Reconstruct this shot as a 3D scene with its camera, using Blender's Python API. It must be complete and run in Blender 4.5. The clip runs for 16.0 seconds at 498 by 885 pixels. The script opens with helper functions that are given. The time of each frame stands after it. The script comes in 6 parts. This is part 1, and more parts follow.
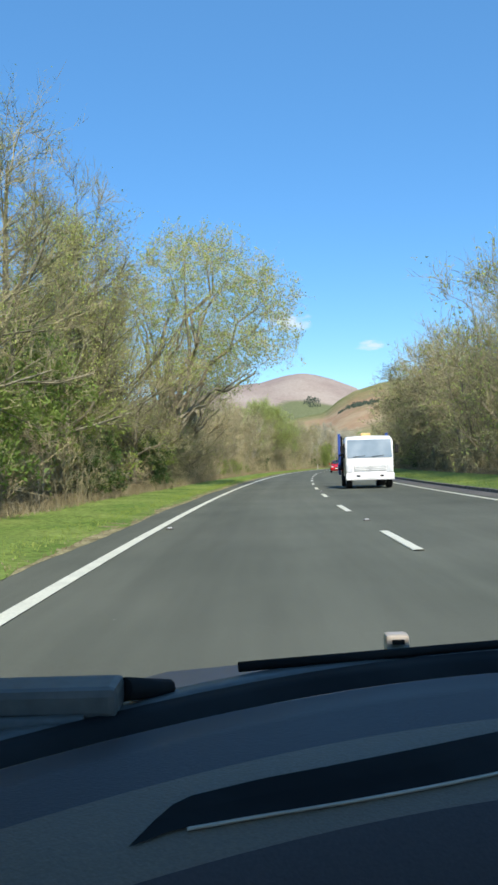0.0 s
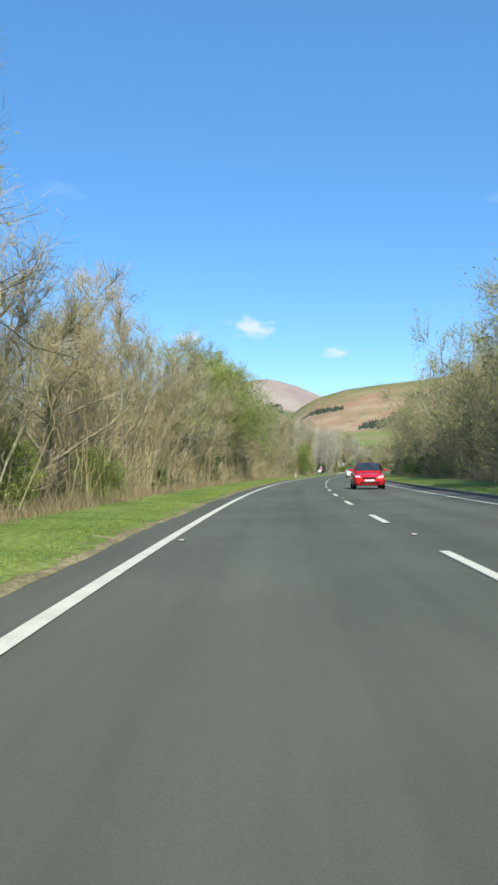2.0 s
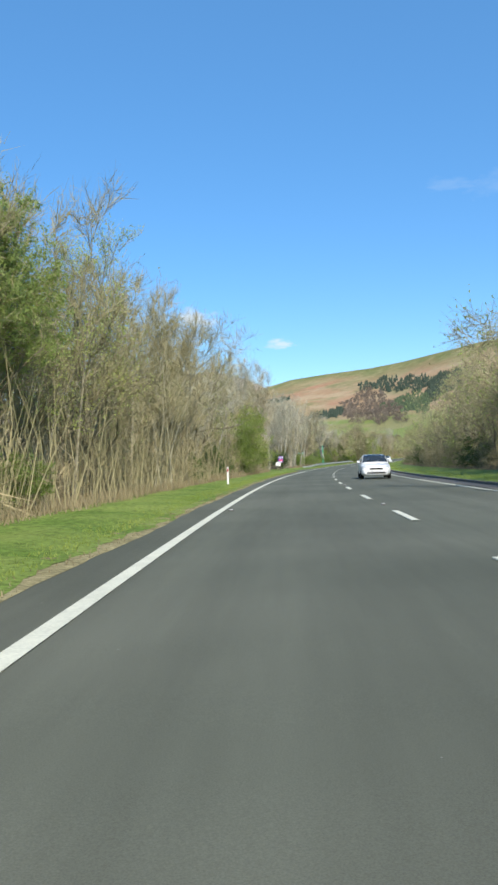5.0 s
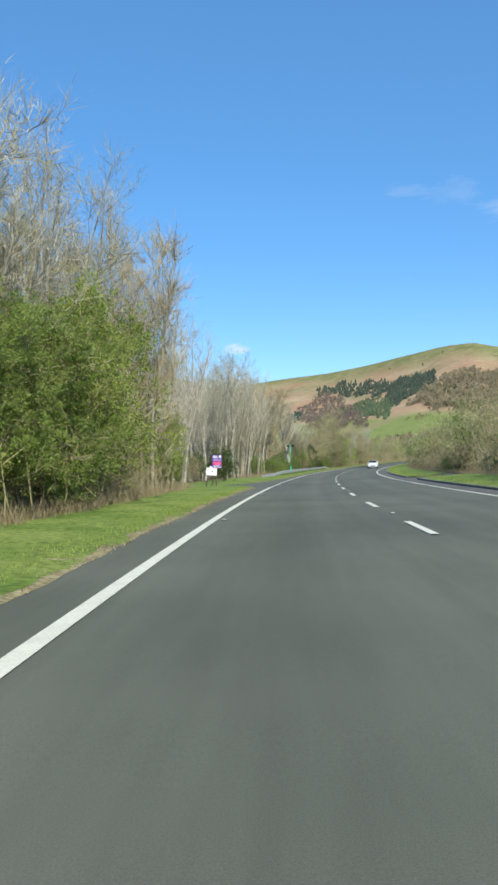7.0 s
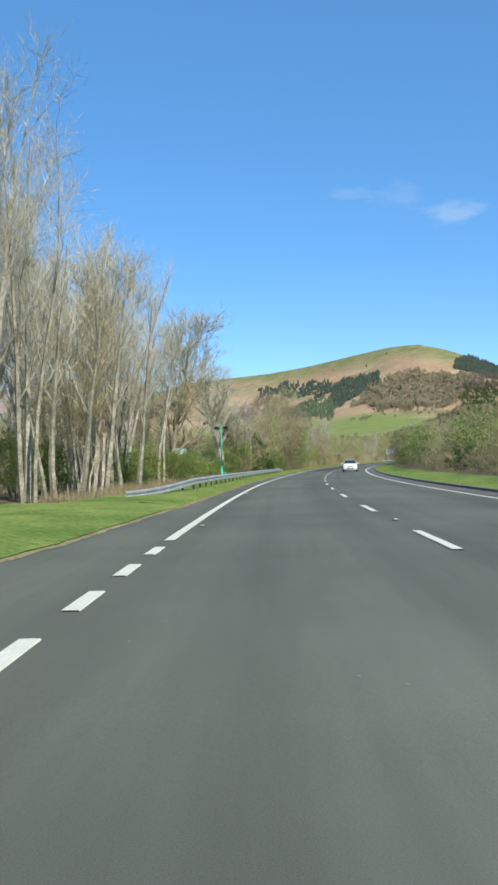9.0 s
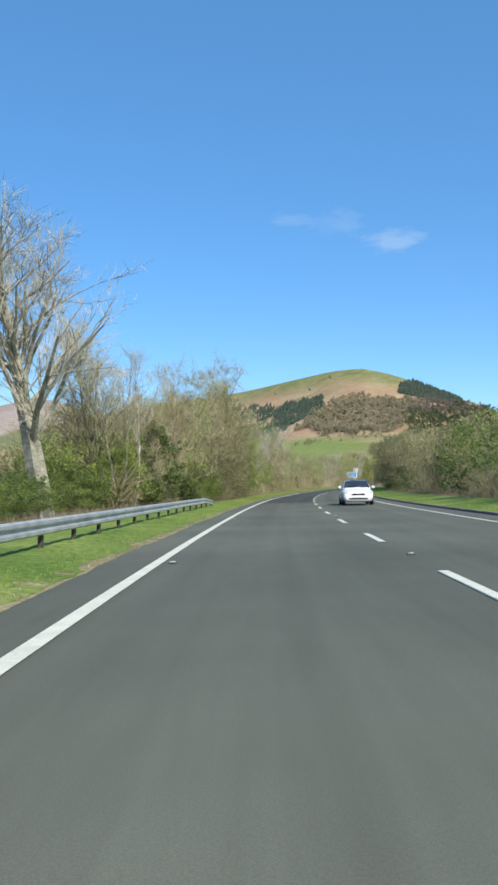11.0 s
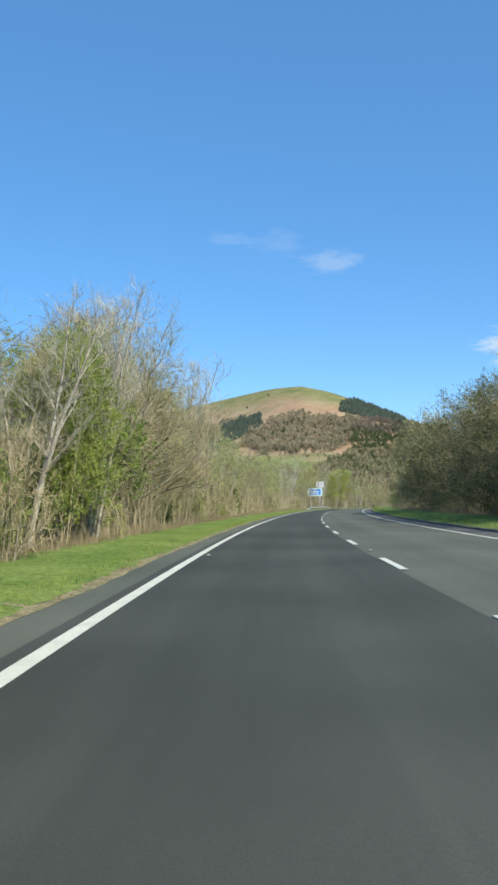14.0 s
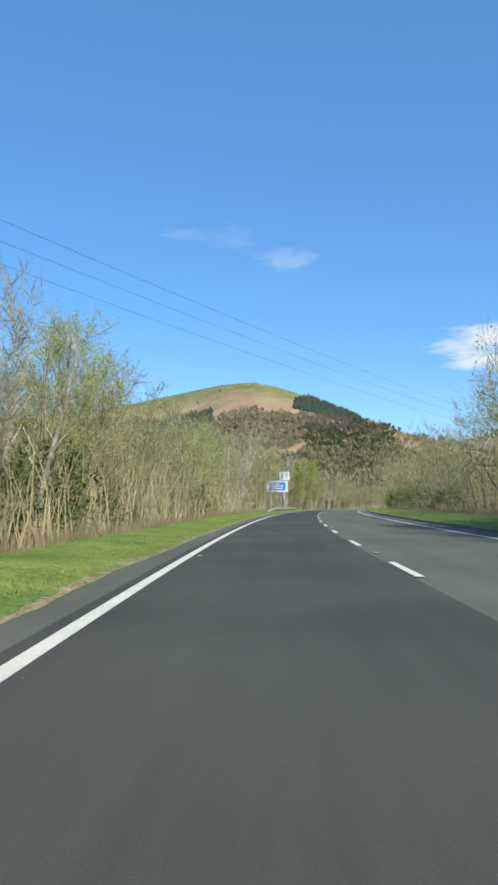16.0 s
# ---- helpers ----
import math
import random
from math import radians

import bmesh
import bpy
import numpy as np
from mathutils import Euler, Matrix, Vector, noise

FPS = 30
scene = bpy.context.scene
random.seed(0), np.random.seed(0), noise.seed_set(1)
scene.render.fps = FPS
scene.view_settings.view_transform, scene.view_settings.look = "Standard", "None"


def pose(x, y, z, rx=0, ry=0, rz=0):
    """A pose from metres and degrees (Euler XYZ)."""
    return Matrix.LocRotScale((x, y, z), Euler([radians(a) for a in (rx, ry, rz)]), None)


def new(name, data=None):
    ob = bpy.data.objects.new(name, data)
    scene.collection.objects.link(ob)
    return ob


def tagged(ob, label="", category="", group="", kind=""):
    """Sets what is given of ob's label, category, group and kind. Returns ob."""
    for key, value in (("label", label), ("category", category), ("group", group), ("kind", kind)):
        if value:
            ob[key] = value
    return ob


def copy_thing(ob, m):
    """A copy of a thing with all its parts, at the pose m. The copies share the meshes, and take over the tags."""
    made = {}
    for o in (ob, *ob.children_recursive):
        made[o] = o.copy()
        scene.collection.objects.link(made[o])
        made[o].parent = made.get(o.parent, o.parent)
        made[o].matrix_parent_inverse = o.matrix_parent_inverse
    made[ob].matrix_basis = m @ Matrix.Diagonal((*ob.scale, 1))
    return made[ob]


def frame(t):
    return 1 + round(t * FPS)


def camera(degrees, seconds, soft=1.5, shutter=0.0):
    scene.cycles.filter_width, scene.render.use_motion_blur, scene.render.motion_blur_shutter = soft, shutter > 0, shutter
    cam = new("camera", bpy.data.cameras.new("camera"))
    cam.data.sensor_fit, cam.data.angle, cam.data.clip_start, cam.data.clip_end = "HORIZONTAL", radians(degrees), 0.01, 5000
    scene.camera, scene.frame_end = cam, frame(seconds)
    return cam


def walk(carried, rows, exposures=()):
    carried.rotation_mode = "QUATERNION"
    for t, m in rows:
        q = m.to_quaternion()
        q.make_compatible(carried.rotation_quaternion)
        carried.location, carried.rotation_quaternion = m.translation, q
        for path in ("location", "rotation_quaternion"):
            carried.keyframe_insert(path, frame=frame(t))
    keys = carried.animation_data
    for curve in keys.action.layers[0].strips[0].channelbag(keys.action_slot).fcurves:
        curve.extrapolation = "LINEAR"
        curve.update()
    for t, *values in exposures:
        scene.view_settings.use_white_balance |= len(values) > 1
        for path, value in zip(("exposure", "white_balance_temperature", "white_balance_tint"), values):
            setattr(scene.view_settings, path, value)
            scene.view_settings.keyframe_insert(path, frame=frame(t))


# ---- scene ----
cam = camera(32.22, 16.0, soft=2.8, shutter=0.0)
PATH = [
    (0.0, pose(1.869, -0.391, 1.046, 91.256, 1.572, 0.108)),
    (0.5, pose(1.906, 14.207, 0.935, 91.719, 0.951, -0.696)),
    (1.0, pose(2.231, 28.808, 0.841, 91.753, 0.331, -1.498)),
    (1.5, pose(2.853, 42.386, 0.765, 91.797, 0.360, -2.246)),
    (2.0, pose(3.669, 55.958, 0.699, 91.616, 0.388, -2.495)),
    (2.5, pose(4.713, 70.074, 0.638, 91.308, 0.699, -2.764)),
    (3.0, pose(5.942, 84.174, 0.573, 91.060, 1.010, -3.416)),
    (3.5, pose(7.260, 97.500, 0.509, 91.017, 1.380, -4.044)),
    (4.0, pose(8.775, 110.805, 0.442, 91.274, 1.750, -4.664)),
    (4.5, pose(10.562, 124.584, 0.369, 91.237, 1.720, -5.414)),
    (5.0, pose(12.485, 138.241, 0.293, 91.167, 1.648, -6.059)),
    (5.5, pose(14.523, 151.846, 0.216, 91.103, 1.561, -6.672)),
    (6.0, pose(16.698, 165.466, 0.140, 91.051, 1.489, -7.357)),
    (6.5, pose(19.043, 179.164, 0.064, 91.096, 1.459, -8.085)),
    (7.0, pose(21.631, 193.389, -0.011, 91.519, 1.508, -8.910)),
    (7.5, pose(24.416, 207.578, -0.080, 91.424, 1.558, -9.786)),
    (8.0, pose(27.315, 221.346, -0.142, 91.446, 1.147, -10.704)),
    (8.5, pose(30.408, 235.075, -0.193, 91.460, 0.736, -11.933)),
    (9.0, pose(33.711, 248.412, -0.233, 91.558, 0.979, -12.859)),
    (9.5, pose(37.177, 261.710, -0.261, 91.652, 1.221, -14.056)),
    (10.0, pose(41.129, 276.276, -0.277, 92.077, 0.839, -15.188)),
    (10.5, pose(44.986, 289.734, -0.278, 92.413, 0.869, -16.014)),
    (11.0, pose(49.086, 303.152, -0.265, 93.237, 0.939, -16.758)),
    (11.5, pose(53.411, 316.517, -0.240, 94.208, 1.022, -17.279)),
    (12.0, pose(57.906, 329.821, -0.202, 95.029, 1.091, -17.652)),
    (12.5, pose(62.522, 343.053, -0.152, 95.402, 1.120, -18.087)),
    (13.0, pose(67.161, 355.916, -0.092, 95.241, 0.906, -18.967)),
    (13.5, pose(71.914, 368.368, -0.023, 94.852, 1.295, -19.939)),
    (14.0, pose(77.209, 381.791, 0.064, 94.657, 0.945, -20.982)),
    (14.5, pose(82.726, 395.127, 0.158, 94.742, 0.594, -21.963)),
    (15.0, pose(88.190, 407.858, 0.257, 94.606, 0.387, -23.022)),
    (15.5, pose(93.823, 420.518, 0.365, 94.552, 0.179, -23.709)),
    (16.0, pose(99.483, 432.724, 0.479, 94.590, 0.274, -24.258)),
]

walk(cam, PATH, ((0.0, 0.7), (4.0, 0.69), (6.5, 0.63), (10.0, 0.63), (12.5, 0.57), (14.0, 0.62), (16.0, 0.62)))

# ---- world and sun ----
SUN_AZ, SUN_EL = radians(168), radians(40)      # clockwise from +y, above the horizon
world = bpy.data.worlds.new("world")
scene.world = world
world.use_nodes = True
wn, wl = world.node_tree.nodes, world.node_tree.links
sky = wn.new("ShaderNodeTexSky")
sky.sky_type, sky.sun_disc = "NISHITA", False
sky.sun_elevation, sky.sun_rotation = SUN_EL, SUN_AZ
sky.air_density, sky.dust_density, sky.ozone_density = 0.9, 0.05, 2.6
sky.altitude = 900
wn["Background"].inputs["Strength"].default_value = 0.127
rich = wn.new("ShaderNodeHueSaturation")
rich.inputs["Saturation"].default_value = 1.27
rich.inputs["Hue"].default_value = 0.498
wl.new(sky.outputs[0], rich.inputs["Color"])
even = wn.new("ShaderNodeMix")
even.data_type = "RGBA"
even.inputs["Factor"].default_value = 0.38
even.inputs["B"].default_value = (0.95, 2.29, 4.42, 1)
wl.new(rich.outputs[0], even.inputs["A"])
wl.new(even.outputs["Result"], wn["Background"].inputs["Color"])
sun = new("sun", bpy.data.lights.new("sun", "SUN"))
sun.data.energy, sun.data.angle, sun.data.color = 3.7, radians(0.53), (1.0, 0.94, 0.84)
to_sun = Vector((math.sin(SUN_AZ) * math.cos(SUN_EL), math.cos(SUN_AZ) * math.cos(SUN_EL), math.sin(SUN_EL)))
sun.matrix_world = to_sun.to_track_quat("Z", "Y").to_matrix().to_4x4()


# ---- materials ----
def material(name, c1, c2, rough=0.8, scale=4.0, metal=0.0, bump=0.0, bscale=40.0, fine=None, coords="Object", vary=0.0, spec=0.3, detail=5.0, translucent=0.0, coat=0.0):
    """Two colours mixed by noise, a finer grain over it, optional bump and per-object brightness."""
    m = bpy.data.materials.new(name)
    m.use_nodes = True
    n, l = m.node_tree.nodes, m.node_tree.links
    b = n["Principled BSDF"]
    tc = n.new("ShaderNodeTexCoord")
    no = n.new("ShaderNodeTexNoise")
    no.inputs["Scale"].default_value, no.inputs["Detail"].default_value = scale, detail
    l.new(tc.outputs[coords], no.inputs["Vector"])
    ramp = n.new("ShaderNodeValToRGB")
    ramp.color_ramp.elements[0].position, ramp.color_ramp.elements[1].position = 0.35, 0.65
    ramp.color_ramp.elements[0].color, ramp.color_ramp.elements[1].color = (*c1, 1), (*c2, 1)
    l.new(no.outputs["Fac"], ramp.inputs["Fac"])
    colour = ramp.outputs["Color"]
    if fine:
        fn = n.new("ShaderNodeTexNoise")
        fn.inputs["Scale"].default_value, fn.inputs["Detail"].default_value = fine[0], 3.0
        l.new(tc.outputs[coords], fn.inputs["Vector"])
        mr = n.new("ShaderNodeMapRange")
        mr.inputs["From Min"].default_value, mr.inputs["From Max"].default_value = 0.3, 0.7
        mr.inputs["To Min"].default_value, mr.inputs["To Max"].default_value = 1 - fine[1], 1 + fine[1]
        l.new(fn.outputs["Fac"], mr.inputs["Value"])
        mx = n.new("ShaderNodeVectorMath")
        mx.operation = "SCALE"
        l.new(colour, mx.inputs[0])
        l.new(mr.outputs[0], mx.inputs["Scale"])
        colour = mx.outputs[0]
    if vary:
        oi = n.new("ShaderNodeObjectInfo")
        hs = n.new("ShaderNodeHueSaturation")
        mr = n.new("ShaderNodeMapRange")
        mr.inputs["To Min"].default_value, mr.inputs["To Max"].default_value = 1 - vary, 1 + vary
        l.new(oi.outputs["Random"], mr.inputs["Value"])
        l.new(mr.outputs[0], hs.inputs["Value"])
        mh = n.new("ShaderNodeMapRange")
        mh.inputs["To Min"].default_value, mh.inputs["To Max"].default_value = 0.5 + 0.05 * vary, 0.5 - 0.07 * vary
        l.new(oi.outputs["Random"], mh.inputs["Value"])
        l.new(mh.outputs[0], hs.inputs["Hue"])
        l.new(colour, hs.inputs["Color"])
        colour = hs.outputs["Color"]
    l.new(colour, b.inputs["Base Color"])
    b.inputs["Roughness"].default_value, b.inputs["Metallic"].default_value = rough, metal
    b.inputs["Specular IOR Level"].default_value = spec
    b.inputs["Coat Weight"].default_value = coat
    if bump:
        bn = n.new("ShaderNodeTexNoise")
        bn.inputs["Scale"].default_value, bn.inputs["Detail"].default_value = bscale, 4.0
        l.new(tc.outputs[coords], bn.inputs["Vector"])
        bp = n.new("ShaderNodeBump")
        bp.inputs["Strength"].default_value, bp.inputs["Distance"].default_value = bump, 0.02
        l.new(bn.outputs["Fac"], bp.inputs["Height"])
        l.new(bp.outputs["Normal"], b.inputs["Normal"])
    if translucent:
        tr = n.new("ShaderNodeBsdfTranslucent")
        ms = n.new("ShaderNodeMixShader")
        ms.inputs["Fac"].default_value = translucent
        l.new(colour, tr.inputs["Color"])
        l.new(b.outputs[0], ms.inputs[1])
        l.new(tr.outputs[0], ms.inputs[2])
        l.new(ms.outputs[0], n["Material Output"].inputs["Surface"])
    return m


def asphalt_material(name, dark, light, spots, feather=None):
    """Worn asphalt: streaks along the lanes, large stains, grit and pale scuffs; uv is metres across and along."""
    m = material(name, dark, light, 0.9, 0.22, bump=0.12, bscale=160, fine=(140, 0.16), spec=0.2)
    n, l = m.node_tree.nodes, m.node_tree.links
    b = n["Principled BSDF"]
    base = b.inputs["Base Color"].links[0].from_socket
    tc = n["Texture Coordinate"]

    def streak(across, along, lo, hi, seed, detail=4.0):
        mp = n.new("ShaderNodeMapping")
        mp.inputs["Scale"].default_value = (across, along, 1)
        mp.inputs["Location"].default_value = (seed, seed * 0.7, 0)
        no = n.new("ShaderNodeTexNoise")
        no.inputs["Scale"].default_value, no.inputs["Detail"].default_value = 1.0, detail
        l.new(tc.outputs["UV"], mp.inputs["Vector"])
        l.new(mp.outputs[0], no.inputs["Vector"])
        mr = n.new("ShaderNodeMapRange")
        mr.inputs["From Min"].default_value, mr.inputs["From Max"].default_value = 0.32, 0.68
        mr.inputs["To Min"].default_value, mr.inputs["To Max"].default_value = lo, hi
        l.new(no.outputs["Fac"], mr.inputs["Value"])
        return mr.outputs[0]
    out = base
    for fac in (streak(1.1, 0.012, 0.88, 1.13, 3.0), streak(0.5, 0.09, 0.92, 1.08, 8.0), streak(7.0, 0.5, 0.96, 1.04, 5.0)):
        v = n.new("ShaderNodeVectorMath")
        v.operation = "SCALE"
        l.new(out, v.inputs[0])
        l.new(fac, v.inputs["Scale"])
        out = v.outputs[0]
    if feather:
        sep = n.new("ShaderNodeSeparateXYZ")
        l.new(tc.outputs["UV"], sep.inputs[0])
        ad = n.new("ShaderNodeMath")
        ad.operation = "ADD"
        l.new(sep.outputs["Y"], ad.inputs[0])
        l.new(streak(1.5, 0.2, -3.0, 3.0, 11.0), ad.inputs[1])
        mr = n.new("ShaderNodeMapRange")
        mr.inputs["From Min"].default_value, mr.inputs["From Max"].default_value = feather
        mr.clamp = True
        l.new(ad.outputs[0], mr.inputs["Value"])
        fm = n.new("ShaderNodeMix")
        fm.data_type = "RGBA"
        fm.inputs["A"].default_value = (0.11, 0.118, 0.095, 1)
        l.new(mr.outputs[0], fm.inputs["Factor"])
        l.new(out, fm.inputs["B"])
        out = fm.outputs["Result"]
    vo = n.new("ShaderNodeTexVoronoi")
    vo.inputs["Scale"].default_value, vo.inputs["Randomness"].default_value = 1.6, 1.0
    l.new(tc.outputs["UV"], vo.inputs["Vector"])
    th = n.new("ShaderNodeMath")
    th.operation = "LESS_THAN"
    th.inputs[1].default_value = spots
    l.new(vo.outputs["Distance"], th.inputs[0])
    mx = n.new("ShaderNodeMix")
    mx.data_type = "RGBA"
    mx.inputs["B"].default_value = (0.24, 0.24, 0.21, 1)
    l.new(th.outputs[0], mx.inputs["Factor"])
    l.new(out, mx.inputs["A"])
    l.new(mx.outputs["Result"], b.inputs["Base Color"])
    return m


ASPHALT = asphalt_material("asphalt", (0.1, 0.107, 0.081), (0.126, 0.132, 0.101), 0.018)
ASPHALT_NEW = asphalt_material("asphalt_dark", (0.054, 0.058, 0.047), (0.074, 0.078, 0.064), 0.016, (364.5, 372.0))
ASPHALT_EDGE = material("asphalt_edge", (0.10, 0.098, 0.09), (0.15, 0.142, 0.125), 0.9, 0.9, bump=0.5, bscale=70, fine=(60, 0.3))
PAINT = material("road_paint", (0.6, 0.6, 0.48), (0.69, 0.685, 0.55), 0.7, 3.0, fine=(35, 0.1))
GRASS = material("grass", (0.112, 0.178, 0.032), (0.205, 0.258, 0.062), 0.9, 0.5, bump=0.6, bscale=25, fine=(9, 0.35), spec=0.15)
BLADE = material("grass_blade", (0.23, 0.31, 0.06), (0.33, 0.38, 0.1), 0.7, 0.6, spec=0.2, translucent=0.35)
STRAW = material("dry_grass", (0.24, 0.195, 0.105), (0.38, 0.315, 0.19), 0.8, 1.0, spec=0.2, translucent=0.25)
SOIL = material("verge_soil", (0.2, 0.175, 0.09), (0.32, 0.28, 0.15), 0.95, 1.5, bump=0.8, bscale=20, fine=(14, 0.4), spec=0.1)
LITTER = material("leaf_litter", (0.11, 0.085, 0.045), (0.19, 0.155, 0.085), 0.95, 0.7, bump=0.8, bscale=10, fine=(6, 0.4), spec=0.1)
BARK = material("bark", (0.15, 0.135, 0.085), (0.29, 0.26, 0.175), 0.9, 3.0, bump=0.6, bscale=30, fine=(18, 0.3), vary=0.25, spec=0.15)
BARK_TAN = material("tan_bark", (0.25, 0.224, 0.148), (0.45, 0.408, 0.28), 0.85, 2.5, bump=0.5, bscale=25, fine=(12, 0.35), vary=0.25, spec=0.15)
BARK_PALE = material("pale_bark", (0.235, 0.218, 0.16), (0.44, 0.41, 0.315), 0.85, 2.5, bump=0.5, bscale=25, fine=(12, 0.35), vary=0.2, spec=0.15)
TWIG = material("twig", (0.262, 0.232, 0.128), (0.4, 0.36, 0.2), 0.85, 0.5, vary=0.28, spec=0.15)
TWIG_GREY = material("grey_twig", (0.33, 0.312, 0.222), (0.485, 0.46, 0.335), 0.85, 0.5, vary=0.22, spec=0.15)
LEAF = material("young_leaf", (0.33, 0.41, 0.1), (0.49, 0.56, 0.19), 0.6, 0.9, vary=0.2, spec=0.25, translucent=0.55)
LEAF_HEDGE = material("hedge_leaf", (0.145, 0.22, 0.04), (0.29, 0.38, 0.088), 0.55, 0.9, vary=0.25, spec=0.25, translucent=0.45)
LEAF_MAPLE = material("maple_leaf", (0.155, 0.225, 0.04), (0.315, 0.4, 0.094), 0.55, 0.9, vary=0.25, spec=0.25, translucent=0.45)
LEAF_IVY = material("ivy_leaf", (0.06, 0.08, 0.024), (0.125, 0.142, 0.046), 0.5, 0.9, vary=0.25, spec=0.2, translucent=0.25)
LEAF_DARK = material("dark_leaf", (0.045, 0.085, 0.018), (0.09, 0.14, 0.03), 0.5, 0.9, vary=0.25, spec=0.3, translucent=0.25)
LEAF_YELLOW = material("yellow_leaf", (0.32, 0.36, 0.05), (0.45, 0.46, 0.09), 0.6, 0.9, vary=0.2, spec=0.2, translucent=0.4)
FAR_TWIG = material("far_twig", (0.2, 0.178, 0.098), (0.29, 0.255, 0.145), 0.9, 0.02, fine=(0.15, 0.25), spec=0.1)
FAR_GREEN = material("far_green", (0.065, 0.088, 0.038), (0.11, 0.125, 0.06), 0.85, 0.02, fine=(0.15, 0.25), spec=0.1)
FAR_GREY = material("far_grey_twig", (0.22, 0.19, 0.12), (0.33, 0.285, 0.18), 0.9, 0.02, fine=(0.15, 0.2), spec=0.1)
CONIFER = material("conifer_needles", (0.04, 0.058, 0.042), (0.066, 0.086, 0.06), 0.8, 0.05, fine=(0.3, 0.3), spec=0.1)
YOUNG_CONIFER = material("young_conifer_needles", (0.062, 0.09, 0.05), (0.095, 0.125, 0.065), 0.8, 0.05, fine=(0.3, 0.3), spec=0.1)
FAR_MAUVE = material("far_mauve_twig", (0.15, 0.122, 0.098), (0.225, 0.185, 0.145), 0.9, 0.02, fine=(0.15, 0.2), spec=0.1)
STEEL = material("galvanised_steel", (0.42, 0.43, 0.42), (0.58, 0.59, 0.57), 0.55, 2.0, metal=0.55, fine=(25, 0.12))
RUST = material("weathered_post", (0.06, 0.05, 0.04), (0.13, 0.1, 0.075), 0.85, 6.0, fine=(30, 0.3))
GREEN_PAINT = material("green_paint", (0.02, 0.36, 0.2), (0.035, 0.45, 0.26), 0.45, 4.0, spec=0.5)
DASH_PLASTIC = material("dashboard_plastic", (0.135, 0.09, 0.054), (0.16, 0.108, 0.066), 0.45, 3.0, bump=0.15, bscale=400, fine=(300, 0.12), spec=0.35)
# same plastic as DASH_PLASTIC; the darker tone paints in the windscreen's reflection
DASH_REFLECTION = material("navy_dashboard_plastic", (0.05, 0.038, 0.034), (0.064, 0.048, 0.043), 0.5, 3.0, bump=0.12, bscale=400, fine=(300, 0.1), spec=0.3)
TRIM = material("bright_trim", (0.36, 0.31, 0.24), (0.44, 0.38, 0.3), 0.35, 6.0, spec=0.4)
NAVY = material("navy_paint", (0.03, 0.036, 0.055), (0.04, 0.048, 0.07), 0.5, 2.0, spec=0.4, coat=0.15)
GREY_PLASTIC = material("grey_plastic", (0.085, 0.08, 0.07), (0.12, 0.112, 0.098), 0.5, 4.0, fine=(60, 0.15))
BLACK = material("black_plastic", (0.012, 0.012, 0.012), (0.026, 0.026, 0.025), 0.8, 5.0, spec=0.06)
RUBBER = material("rubber", (0.012, 0.012, 0.012), (0.025, 0.024, 0.023), 0.85, 8.0)
WHITE = material("white_paint", (0.74, 0.75, 0.74), (0.82, 0.82, 0.8), 0.3, 2.0, spec=0.5, coat=0.4)
WHITE_MATT = material("white_board", (0.7, 0.71, 0.69), (0.8, 0.8, 0.78), 0.6, 3.0)
RED = material("red_paint", (0.52, 0.008, 0.012), (0.6, 0.014, 0.018), 0.25, 2.0, spec=0.5, coat=0.6)
BLUE_SIGN = material("blue_sign_face", (0.012, 0.2, 0.62), (0.018, 0.23, 0.68), 0.45, 2.0)
PALE_SIGN = material("pale_sign_face", (0.5, 0.66, 0.7), (0.58, 0.72, 0.75), 0.5, 2.0)
PURPLE = material("purple_board", (0.1, 0.03, 0.26), (0.13, 0.045, 0.32), 0.5, 3.0)
PINK = material("pink_board", (0.62, 0.06, 0.16), (0.72, 0.12, 0.22), 0.5, 6.0)
MINT = material("mint_board", (0.2, 0.5, 0.36), (0.28, 0.58, 0.44), 0.5, 4.0)
AMBER = material("amber_lens", (0.75, 0.42, 0.12), (0.8, 0.5, 0.2), 0.3, 5.0)
RED_LENS = material("red_lens", (0.35, 0.01, 0.01), (0.45, 0.015, 0.015), 0.2, 5.0)
LENS = material("clear_lens", (0.55, 0.57, 0.58), (0.7, 0.71, 0.72), 0.12, 8.0, spec=0.7)
GLASS = material("dark_glass", (0.02, 0.026, 0.03), (0.04, 0.048, 0.052), 0.06, 2.0, spec=0.8)
# truck glass: the reflected sky is put in as a pale blue colour
SKY_SCREEN = material("windscreen_glass", (0.2, 0.26, 0.3), (0.3, 0.36, 0.4), 0.08, 1.2, spec=0.8)
KERB = material("kerb_stone", (0.13, 0.12, 0.1), (0.24, 0.22, 0.19), 0.9, 2.5, bump=0.5, bscale=25, fine=(20, 0.3))
RED_BOARD = material("red_band", (0.5, 0.07, 0.06), (0.6, 0.1, 0.08), 0.5, 5.0)
BLUE_PAINT = material("blue_paint", (0.03, 0.07, 0.28), (0.05, 0.1, 0.36), 0.4, 5.0)


